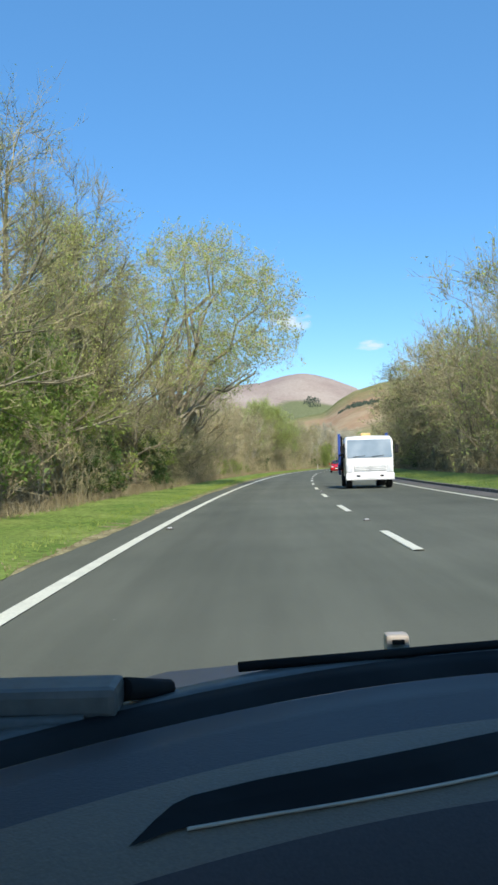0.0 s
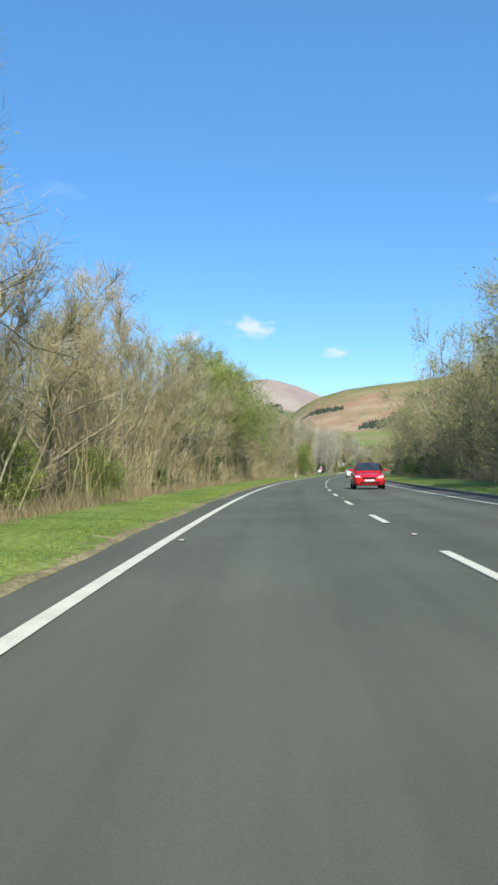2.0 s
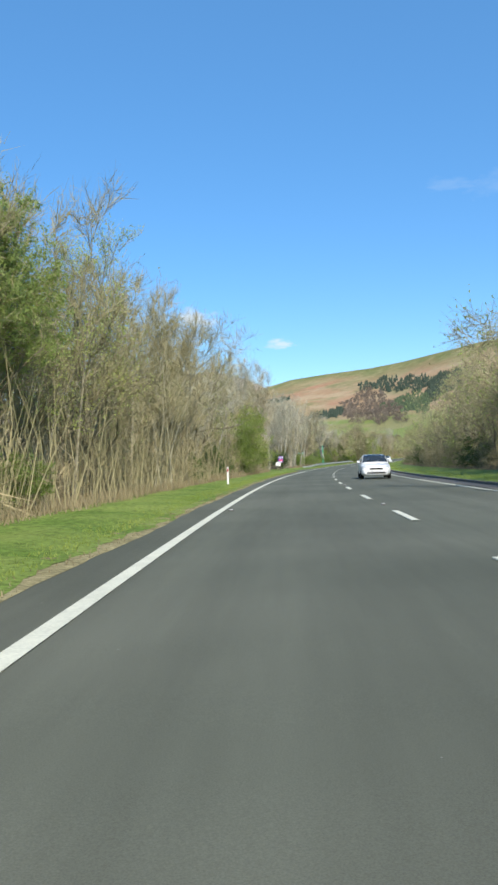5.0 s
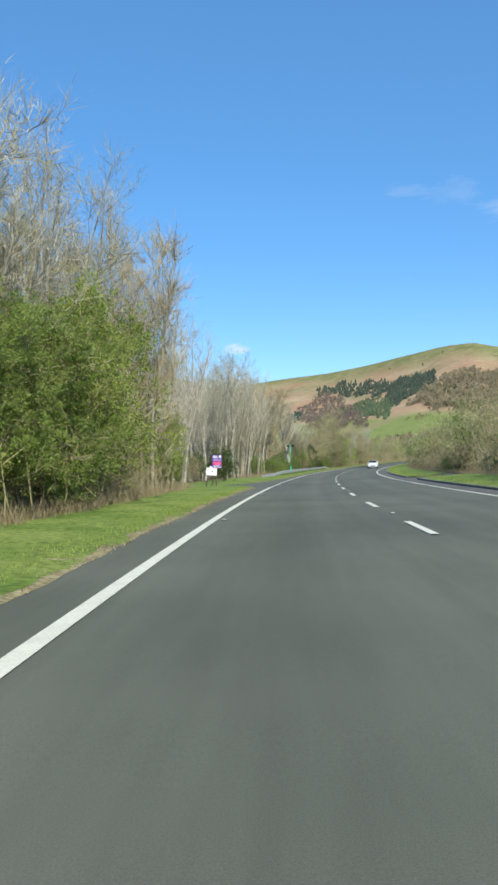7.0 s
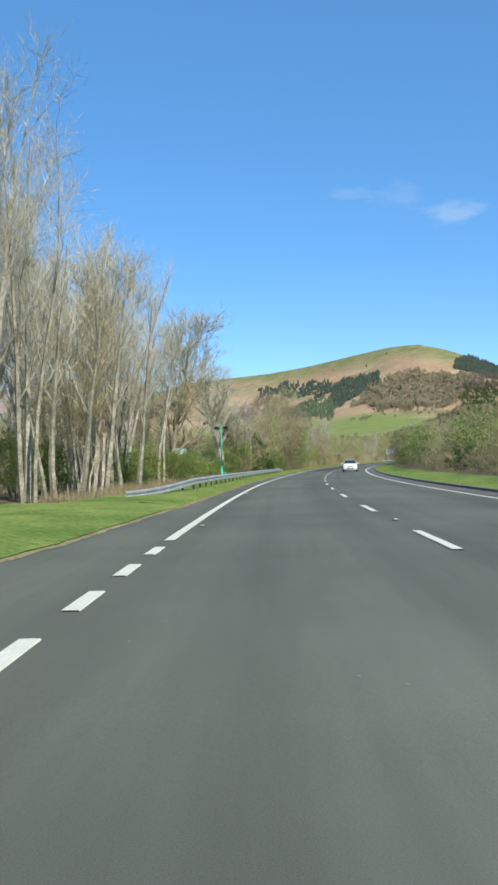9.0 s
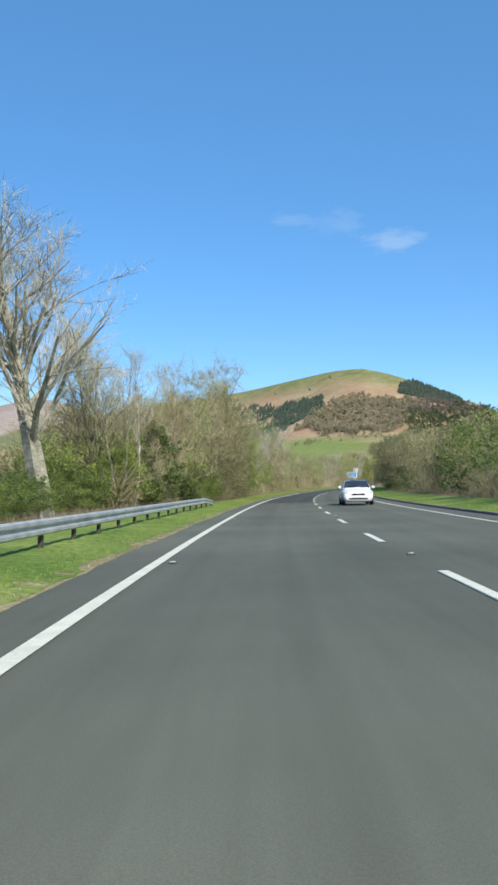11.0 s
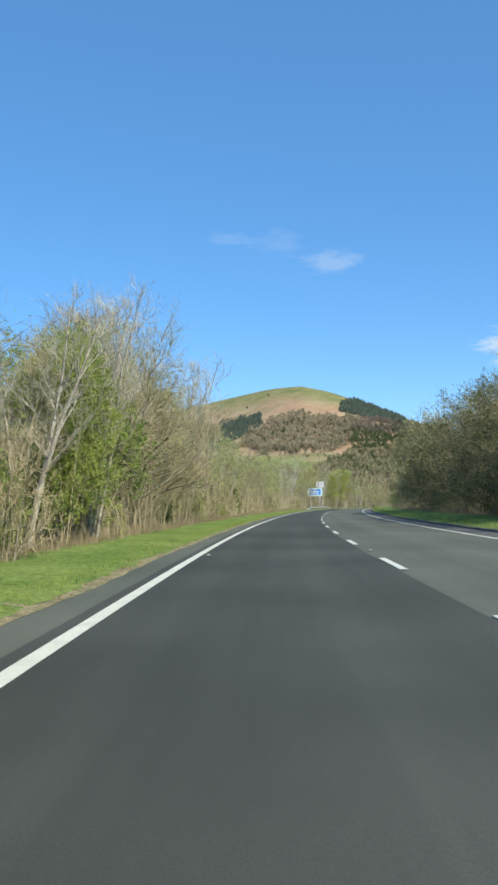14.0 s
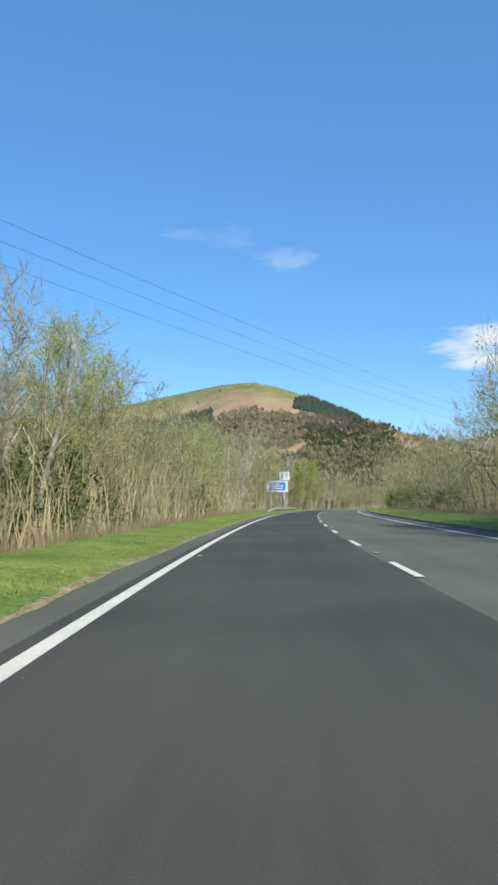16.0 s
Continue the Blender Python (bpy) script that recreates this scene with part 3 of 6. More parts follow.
ribbon("verge_corner_wood", 250.2, 276, [(-6.5, rising(0.1)), (-8, rising(0.0)), (-14, -0.1), (-26, -0.2), (-45, -0.35)], LITTER, 3.0, 0.05, label="brown leaf litter under the trees", category="woodland floor")
ribbon("verge_mouth_wood", 243.2, 250.2, [(-15, -0.02), (-26, -0.2), (-45, -0.35)], LITTER, 3.0, 0.03, label="brown leaf litter under the trees", category="woodland floor")
for nm, a, b in (("verge_right", S0, 255.2), ("verge_right_far", 263.8, S1)):
    ribbon(nm, a, b, [(9.44, 0.06), (9.9, 0.12), (11.2, 0.22), (12.6, 0.35)], GRASS, 1.0, 0.02, label="short green grass verge behind the kerb", category="verge")
ribbon("access_track", 255.0, 264.0, [(9.3, -0.003), (9.9, 0.02), (11.2, 0.12), (12.6, 0.3)], ASPHALT_EDGE, 0.6, 0.012, label="pale gritty track crossing the far verge", category="track")
ribbon("verge_right_wood", S0, S1, [(12.5, 0.34), (16, 0.4), (20, 0.3), (30, 0.0), (50, -0.35)], LITTER, 3.0, 0.05, label="brown leaf litter under the trees", category="woodland floor")


def grass_blades(name, count, s_range, off_range, height, mat, seed, label, z=0.06):
    rng = np.random.default_rng(seed)
    s = rng.uniform(*s_range, count)
    u = rng.random(count)
    if callable(off_range):
        off = np.array([off_range(a, b) for a, b in zip(s, u)])
    else:
        off = off_range[0] + (off_range[1] - off_range[0]) * u
    q = np.interp(s, S, HEADING)
    base = np.stack([np.interp(s, S, RX) + off * np.cos(q), np.interp(s, S, RY) - off * np.sin(q), np.interp(s, S, RZ) + z], 1)
    a = rng.uniform(0, 2 * np.pi, count)
    w = rng.uniform(0.005, 0.012, count)
    h = height * rng.uniform(0.4, 1.3, count)
    side = np.stack([np.cos(a), np.sin(a), np.zeros(count)], 1) * w[:, None]
    lean = np.stack([rng.normal(0, 0.35, count), rng.normal(0, 0.35, count), np.ones(count)], 1) * h[:, None]
    co = np.stack([base - side, base + side, base + lean], 1)
    return tagged(new(name, tri_mesh(name, co, mat)), label, "grass", kind="stuff")


def on_verge(s, u):
    return -0.95 + (wood_edge(s) + 0.95) * u


def by_wood(s, u):
    return wood_edge(s) + (0.35 if s < 364 or s > 398 else -0.9) - 1.5 * u        # no dead grass under the ivied trees


grass_blades("verge_grass", 80000, (0, 243), on_verge, 0.045, BLADE, 5, "short bright green grass blades on the verge")
grass_blades("verge_grass_far", 65000, (276, 520), on_verge, 0.045, BLADE, 6, "short bright green grass blades on the verge")
grass_blades("verge_grass_opposite", 40000, (20, 620), (9.5, 12.7), 0.13, BLADE, 7, "green grass blades behind the kerb", 0.15)
grass_blades("dry_grass", 30000, (0, 243), by_wood, 0.4, STRAW, 8, "tan dead grass at the wood's edge", 0.08)
grass_blades("dry_grass_far", 36000, (276, 600), by_wood, 0.4, STRAW, 9, "tan dead grass at the wood's edge", 0.05)
grass_blades("dry_grass_opposite", 15000, (20, 650), (12.4, 13.8), 0.4, STRAW, 10, "tan dead grass at the wood's edge", 0.3)

grass_blades("edge_litter", 5000, (0, 242), (-0.7, -1.1), 0.05, STRAW, 12, "dead stems and leaf bits along the road's edge", 0.005)
grass_blades("edge_litter_far", 5000, (278, 520), (-0.75, -1.15), 0.05, STRAW, 13, "dead stems and leaf bits along the road's edge", 0.005)

# ---- trees ----
def unit(v):
    return v / (np.linalg.norm(v, axis=-1, keepdims=True) + 1e-9)


def branch_prisms(p0, p1, r0, r1, sides=4):
    """Tapered prisms between points: an array of quads."""
    d = unit(p1 - p0)
    ref = np.where(np.abs(d[:, 2:3]) > 0.9, np.array([[1.0, 0, 0]]), np.array([[0, 0, 1.0]]))
    a = unit(np.cross(d, ref))
    b = np.cross(d, a)
    quads = []
    for i in range(sides):
        t0, t1 = 2 * np.pi * i / sides, 2 * np.pi * (i + 1) / sides
        e0, e1 = a * np.cos(t0) + b * np.sin(t0), a * np.cos(t1) + b * np.sin(t1)
        quads.append(np.stack([p0 + e0 * r0[:, None], p0 + e1 * r0[:, None], p1 + e1 * r1[:, None], p1 + e0 * r1[:, None]], 1))
    return np.concatenate(quads)


def limb(rng, start, direction, length, radius, n, wobble, lift, taper=0.35):
    """A bent limb: points and radii."""
    pts, d = [start], direction / np.linalg.norm(direction)
    for i in range(n):
        d = d + rng.normal(0, wobble, 3) + np.array([0, 0, lift])
        d = d / np.linalg.norm(d)
        pts.append(pts[-1] + d * length / n)
    return np.array(pts), radius * np.linspace(1, taper, n + 1)


def make_tree(name, seed, height, spread, stems, limbs, subs, twigs, twiglets, upright, bare_to, bark, twig_mat, leaves=0, leaf_mat=None, leaf_size=0.09, trunk_r=0.14, leaf_low=0.0, twig_len=0.78, twig_w=0.008, label="", sprawl=0.15, wobble=0.05, side_pull=None):
    """A tree: trunk with limbs, a crown of twigs, and leaves where it has them."""
    rng = np.random.default_rng(seed)
    P0, P1, Q0, Q1 = [], [], [], []
    tips, tipdirs = [], []

    def add(pts, rad):
        P0.extend(pts[:-1])
        P1.extend(pts[1:])
        Q0.extend(rad[:-1])
        Q1.extend(rad[1:])
    for k in range(stems):
        a = rng.uniform(0, 2 * np.pi)
        base = np.array([math.cos(a), math.sin(a), 0]) * (sprawl if stems > 1 else 0) * rng.uniform(0.5, 2.2)
        out = np.array([math.cos(a) * (0.16 if stems > 1 else 0.03), math.sin(a) * (0.16 if stems > 1 else 0.03), 1.0])
        h = height * rng.uniform(0.72, 0.98)
        r = trunk_r * (1.0 if stems == 1 else rng.uniform(0.4, 0.75))
        pts, rad = limb(rng, base - np.array([0, 0, 0.3]), out, h * 0.95, r, 7, wobble, 0.05, 0.14)
        add(pts, rad)
        m = max(3, limbs // stems)
        for i in range(m):
            f = bare_to + (0.97 - bare_to) * (i + rng.uniform(0.1, 0.9)) / m
            x = f * (len(pts) - 1)
            j = min(int(x), len(pts) - 2)
            p = pts[j] + (pts[j + 1] - pts[j]) * (x - j)
            th = i * 2.4 + rng.uniform(-0.6, 0.6)
            up = upright * rng.uniform(0.6, 1.5)
            d = np.array([math.cos(th), math.sin(th), up])
            if side_pull is not None:
                d = d + np.array(side_pull)
            ln = spread * (1.0 - 0.62 * max(0, f - bare_to) / (1 - bare_to)) * rng.uniform(0.65, 1.15)
            lp, lr = limb(rng, p, d, ln, max(0.014, r * (1 - 0.8 * f) * 0.42), 3, 0.16, 0.09, 0.3)
            add(lp, lr)
            for q in range(subs):
                g = rng.uniform(0.2, 1.0)
                xx = g * (len(lp) - 1)
                jj = min(int(xx), len(lp) - 2)
                pp = lp[jj] + (lp[jj + 1] - lp[jj]) * (xx - jj)
                dd = (lp[jj + 1] - lp[jj]) / np.linalg.norm(lp[jj + 1] - lp[jj]) + rng.normal(0, 0.65, 3) + np.array([0, 0, 0.25 * upright])
                sp, sr = limb(rng, pp, dd, ln * 0.42 * rng.uniform(0.6, 1.3), max(0.008, lr[jj] * 0.45), 2, 0.18, 0.06, 0.4)
                add(sp, np.minimum(sr, 0.018))
                for _ in range(twigs):
                    tips.append(sp[0] + (sp[-1] - sp[0]) * rng.uniform(0.15, 1.0))
                    tipdirs.append(unit(sp[-1] - sp[0]))
    return clothe(name, rng, (P0, P1, Q0, Q1), tips, tipdirs, height, upright, twiglets, twig_len, twig_w, bark, twig_mat, leaves, leaf_mat, leaf_size, leaf_low, label)


def clothe(name, rng, wood, tips, tipdirs, height, upright, twiglets, twig_len, twig_w, bark, twig_mat, leaves, leaf_mat, leaf_size, leaf_low, label):
    """Wood, twigs and leaves of a tree as its parts."""
    e = new(name)
    wood = [np.array(w) for w in wood]
    big = wood[2] > 0.02
    thick, slim = branch_prisms(*[w[big] for w in wood], sides=4), branch_prisms(*[w[~big] for w in wood], sides=3)
    tris = np.concatenate([q[:, k] for q in (thick, slim) for k in ((0, 1, 2), (0, 2, 3))])
    FINE[part_mesh("trunk", tri_mesh("trunk", tris, bark), e).data.name] = 2 * len(thick)
    tips, tipdirs = np.array(tips), np.array(tipdirs)
    # twigs and twiglets as tapered blades
    n = len(tips)
    d1 = unit(tipdirs + rng.normal(0, 0.55, (n, 3)) + np.array([0, 0, 0.3 * upright]))
    l1 = twig_len * rng.uniform(0.6, 1.4, n)
    e1 = tips + d1 * l1[:, None]
    base = np.repeat(tips, twiglets, 0) + np.repeat(e1 - tips, twiglets, 0) * rng.uniform(0.1, 1.0, (n * twiglets, 1))
    d2 = unit(np.repeat(d1, twiglets, 0) + rng.normal(0, 0.6, (n * twiglets, 3)) + np.array([0, 0, 0.2]))
    l2 = twig_len * 0.6 * rng.uniform(0.5, 1.4, n * twiglets)
    B, D, Ln = np.concatenate([tips, base]), np.concatenate([d1, d2]), np.concatenate([l1, l2])
    W = np.concatenate([np.full(n, twig_w * 1.2), np.full(n * twiglets, twig_w * 0.8)]) * rng.uniform(0.7, 1.3, len(B))
    side = unit(np.cross(D, rng.normal(0, 1, D.shape))) * W[:, None]
    co = np.stack([B - side, B + side, B + D * Ln[:, None]], 1)
    part_mesh("crown", tri_mesh("crown", co, twig_mat), e)
    if leaves:
        ends = B + D * Ln[:, None] * rng.uniform(0.3, 1.0, (len(B), 1))
        ends = ends[ends[:, 2] > leaf_low * height]
        c = ends[rng.integers(0, len(ends), leaves)] + rng.normal(0, 0.07, (leaves, 3))
        a = unit(rng.normal(0, 1, (leaves, 3)) + np.array([0, 0, 0.3]))
        b = unit(np.cross(a, rng.normal(0, 1, (leaves, 3))))
        sz = leaf_size * rng.uniform(0.6, 1.4, (leaves, 1))
        part_mesh("leaves", tri_mesh("leaves", np.stack([c - a * sz, c + b * sz * 0.9, c + a * sz], 1), leaf_mat), e)
    return tagged(e, label, "bush" if height < 4.5 else "tree")


KINDS = {}
FINE = {}


def kind(key, n, **kw):
    """A few different trees of one kind, kept as patterns for copies."""
    KINDS[key] = (kw["height"], [make_tree("bush" if kw["height"] < 4.5 else "tree", 100 * len(KINDS) + i, **kw) for i in range(n)])


kind("thicket", 3, height=9.0, spread=1.7, stems=6, limbs=48, subs=6, twigs=5, twiglets=6, twig_w=0.0072, twig_len=0.66, upright=1.3, bare_to=0.14, bark=BARK_TAN, twig_mat=TWIG, wobble=0.1, trunk_r=0.07, sprawl=0.45, label="slender many-stemmed bare tree in a roadside thicket")
kind("birch", 4, height=12.5, spread=3.1, stems=3, limbs=33, subs=7, twigs=3, twiglets=5, twig_w=0.006, twig_len=0.7, upright=1.7, bare_to=0.3, bark=BARK_PALE, twig_mat=TWIG_GREY, trunk_r=0.2, sprawl=0.45, label="tall pale-barked bare tree with fine twigs")
kind("broad", 3, height=11.0, spread=4.2, stems=1, limbs=20, subs=6, twigs=5, twiglets=7, upright=0.55, bare_to=0.16, bark=BARK, twig_mat=TWIG, trunk_r=0.22, twig_len=0.9, leaves=2600, leaf_mat=LEAF, leaf_size=0.036, leaf_low=0.1, label="broad deciduous tree with dense brown twigs and first buds")
kind("budding", 2, height=11.0, spread=3.2, stems=2, limbs=22, subs=5, twigs=6, twiglets=5, upright=0.8, bare_to=0.2, bark=BARK, twig_mat=TWIG, leaves=9000, leaf_mat=LEAF, leaf_size=0.042, trunk_r=0.2, leaf_low=0.2, label="tree budding with small fresh green leaves")
kind("leafy", 2, height=13.0, spread=3.9, stems=1, limbs=40, subs=8, twigs=5, twiglets=3, twig_w=0.008, upright=0.6, bare_to=0.4, bark=BARK, twig_mat=TWIG, leaves=80000, leaf_mat=LEAF, leaf_size=0.05, trunk_r=0.22, leaf_low=0.38, label="tall tree with a rounded crown of fresh green leaves")
kind("hawthorn", 3, height=5.0, spread=2.0, stems=4, limbs=24, subs=4, twigs=5, twiglets=3, upright=0.5, bare_to=0.08, bark=BARK, twig_mat=TWIG, leaves=8000, leaf_mat=LEAF_HEDGE, leaf_size=0.066, trunk_r=0.09, sprawl=0.3, label="leafy green hawthorn at the wood's edge")
kind("holly", 2, height=3.6, spread=1.5, stems=3, limbs=20, subs=4, twigs=5, twiglets=1, upright=0.6, bare_to=0.04, bark=BARK, twig_mat=TWIG, leaves=5200, leaf_mat=LEAF_DARK, leaf_size=0.08, trunk_r=0.07, sprawl=0.25, label="dense dark green evergreen bush")
kind("scrub", 3, height=3.8, spread=1.7, stems=6, limbs=26, subs=4, twigs=4, twiglets=6, upright=0.8, bare_to=0.05, bark=BARK, twig_mat=TWIG, trunk_r=0.05, sprawl=0.5, twig_len=0.6, label="tangled bare brown scrub bush")
kind("willow", 3, height=7.0, spread=3.4, stems=4, limbs=26, subs=6, twigs=6, twiglets=6, upright=0.5, bare_to=0.06, bark=BARK, twig_mat=TWIG, leaves=1500, leaf_mat=LEAF, leaf_size=0.06, trunk_r=0.14, sprawl=0.5, label="rounded bare willow dense with brown twigs")
kind("yellowing", 1, height=9.0, spread=3.2, stems=1, limbs=20, subs=5, twigs=5, twiglets=4, upright=0.6, bare_to=0.2, bark=BARK, twig_mat=TWIG, leaves=4200, leaf_mat=LEAF_YELLOW, leaf_size=0.11, trunk_r=0.16, leaf_low=0.2, label="small tree with yellow-green spring leaves")
kind("round", 2, height=11.5, spread=3.8, stems=1, limbs=36, subs=9, twigs=5, twiglets=5, twig_w=0.0085, twig_len=0.7, upright=1.1, bare_to=0.2, bark=BARK, twig_mat=TWIG, trunk_r=0.19, label="rounded bare tree with many fine upswept twigs")
kind("ivied", 2, height=9.0, spread=3.6, stems=3, limbs=34, subs=7, twigs=5, twiglets=6, upright=0.5, bare_to=0.04, bark=BARK, twig_mat=TWIG, leaves=15000, leaf_mat=LEAF_IVY, leaf_size=0.045, trunk_r=0.15, sprawl=0.5, label="dense dark rounded tree overgrown with ivy")
kind("pollard", 1, height=11.5, spread=4.6, stems=1, limbs=28, subs=8, twigs=6, twiglets=5, twig_w=0.008, upright=1.7, bare_to=0.28, bark=BARK_PALE, twig_mat=TWIG_GREY, trunk_r=0.32, label="pale bare tree with thick cut-back limbs")
kind("maple", 2, height=7.5, spread=2.7, stems=3, limbs=34, subs=6, twigs=5, twiglets=2, twig_w=0.01, upright=0.5, bare_to=0.06, bark=BARK, twig_mat=TWIG, leaves=42000, leaf_mat=LEAF_MAPLE, leaf_size=0.043, trunk_r=0.12, sprawl=0.4, label="dense leafy green tree at the wood's edge")
USED = set()
BACK = []


def plant(key, s, off, height, rng, turn=None, group="roadside trees", z=0.0, wide=1.0, back=False, which=None, thin=5):
    """Puts a copy of a kind of tree beside the road, or into the mass of the wood behind."""
    full, patterns = KINDS[key]
    i = int(rng.integers(0, len(patterns))) if which is None else which
    k = height / full
    m = road_pose(s, off, z, float(rng.uniform(0, 360)) if turn is None else turn) @ pose(0, 0, 0, float(rng.normal(0, 2)), float(rng.normal(0, 2)))
    f = k ** 0.6 * wide
    ob = patterns[i]
    if back:
        BACK.append((ob, m @ Matrix.Diagonal((f, f, k, 1)), thin))
        return None
    if (key, i) in USED:
        ob = copy_thing(ob, m)
    USED.add((key, i))
    ob.matrix_world = m @ Matrix.Diagonal((f, f, k, 1))
    ob["group"] = group
    return ob


def join_back():
    """The trees of the back rows, joined by material into masses."""
    heaps = {}
    for ob, m, thin in BACK:
        a = np.array(m)
        for c in ob.children:
            me = c.data
            n = 3
            co = np.empty(len(me.vertices) * 3, dtype=np.float32)
            me.vertices.foreach_get("co", co)
            co = co.reshape(-1, 3, 3)
            if c.name.startswith("trunk"):
                co = co[: FINE[me.name]]
            else:
                co = co[:: thin]
                mid = co.mean(1, keepdims=True)
                co = mid + (co - mid) * (1.55 if thin > 3 else 1.25)
            co = co.reshape(-1, 3) @ a[:3, :3].T + a[:3, 3]
            heaps.setdefault((c.name.split(".")[0], me.materials[0].name, n), []).append(co)
    words = {"trunk": "trunks and limbs", "crown": "bare twigs", "leaves": "fresh leaves"}
    for (nm, mat, n), cos in heaps.items():
        ob = new("woodland_" + nm, tri_mesh("woodland", np.concatenate(cos), bpy.data.materials[mat], n))
        tagged(ob, words[nm] + " of the dense wood behind the roadside trees", "woodland", kind="stuff")


def pick(rng, table):
    keys, w = zip(*table)
    return keys[int(rng.choice(len(keys), p=np.array(w) / sum(w)))]


rng = np.random.default_rng(21)
# the wood on the left: height of the front trees along the road
LEFT_S = [0, 24, 31, 38, 46, 56, 66, 75, 84, 95, 110, 122, 128, 150, 165, 185, 195, 200, 208, 219, 231, 239, 245, 262, 276, 304, 315, 345, 367, 376, 386, 394, 400, 411, 420, 428, 442, 452, 460, 466, 476, 500, 560, 640, 720]
LEFT_H = [11.5, 12, 12.5, 9, 5.8, 5.8, 7.4, 8.6, 8.8, 8.2, 8.6, 8.4, 8.4, 10, 10.5, 11, 10.8, 10.5, 10, 12.8, 14, 13, 9, 12.5, 14.8, 14.8, 8, 7, 8.8, 9, 10.8, 8.6, 7.4, 7, 8.5, 9.8, 10.4, 10.6, 9, 8.6, 8.4, 8.4, 12, 12, 11]


def mix_left(s):
    if s < 40:
        return [("broad", 3), ("budding", 1.5), ("thicket", 1.5)]
    if s < 68:
        return [("broad", 1.5), ("scrub", 2), ("ivied", 0.8), ("thicket", 1)]
    if s < 128:
        return [("thicket", 4), ("broad", 0.8), ("birch", 0.6)]
    if s < 190:
        return [("thicket", 3), ("broad", 1), ("budding", 0.8)]
    if s < 240:
        return [("birch", 1.2), ("thicket", 3), ("broad", 0.8)]
    if s < 330:
        return [("birch", 3), ("thicket", 0.7)]
    if s < 410:
        return [("broad", 3), ("budding", 1.8), ("round", 1.2), ("thicket", 0.6)]
    if s < 440:
        return [("broad", 2), ("birch", 1.5), ("thicket", 1)]
    return [("thicket", 4), ("birch", 0.6), ("budding", 1.6)]


s = -6.0
while s < 860:
    gap = 1.0 if s < 300 or s > 345 else 1.45
    h = float(np.interp(s, LEFT_S, LEFT_H)) * rng.uniform(0.82, 1.08)
    off = wood_edge(s) - 1.1 - rng.uniform(0, 1.7)
    if 207 < s <= 225:
        off = -7.4 - rng.uniform(0, 1.6)
    elif 240 < s < 256:
        off = -17 - rng.uniform(0, 3)
    elif 256 <= s < 300:
        off = -7.8 - rng.uniform(0, 3.0)
    elif 300 <= s < 350:
        off = -12.0 - rng.uniform(0, 4)
        h *= 0.75
    plant(pick(rng, mix_left(s)), s, off, h, rng, back=s > 445, thin=3 if s < 540 else 5)
    s += rng.uniform(2.6, 4.2) * gap * (1.0 if s < 520 else 1.6)
s = -2.0
while s < 850:
    h = float(np.interp(s, LEFT_S, LEFT_H)) * rng.uniform(0.8, 1.0)
    if not 236 < s < 258 and not 308 < s < 343:
        far = 4.0 if 256 < s < 350 else 0.0
        plant(pick(rng, mix_left(s)), s, -9.5 - far - rng.uniform(0, 3.5), h * (0.75 if 300 < s < 350 else 1), rng, back=True)
    s += rng.uniform(3.2, 5.6) * (1.0 if s < 520 else 1.8)
s = 0.0
while s < 520:
    if not 236 < s < 306 and not 306 < s < 350:
        far = 2.6 if 256 < s < 350 else 0.0
        plant(pick(rng, mix_left(s)), s, -7.2 - far - rng.uniform(0, 1.8), float(np.interp(s, LEFT_S, LEFT_H)) * rng.uniform(0.8, 1.02), rng, back=True)
    s += rng.uniform(2.8, 4.6)
# green hedge behind the barrier
s = 296.0
while s < 356:
    plant("hawthorn", s, -6.4 - rng.uniform(0, 1.4), rng.uniform(1.3, 1.9) if 316 < s < 346 else rng.uniform(1.7, 2.6), rng, group="undergrowth", wide=1.25)
    s += rng.uniform(2.6, 3.8)
# undergrowth along the left edge
s = -4.0
while s < 560:
    if not 238 < s < 262:
        far = 3.2 if 262 <= s < 300 else (5.0 if 300 <= s < 350 else 0)
        if 300 <= s < 346:
            s += 5
            continue
        key = pick(rng, [("scrub", 5), ("holly", 0.7), ("hawthorn", 0.5)]) if s < 190 or s > 350 else pick(rng, [("scrub", 3), ("holly", 1.4), ("hawthorn", 1.2)])
        plant(key, s, (wood_edge(s) - 0.4 if far == 0 else -4.6 - far) - rng.uniform(0, 1.2), rng.uniform(1.3, 3.0), rng, group="undergrowth", wide=0.75, back=s > 470)
    s += rng.uniform(2.6, 4.6)
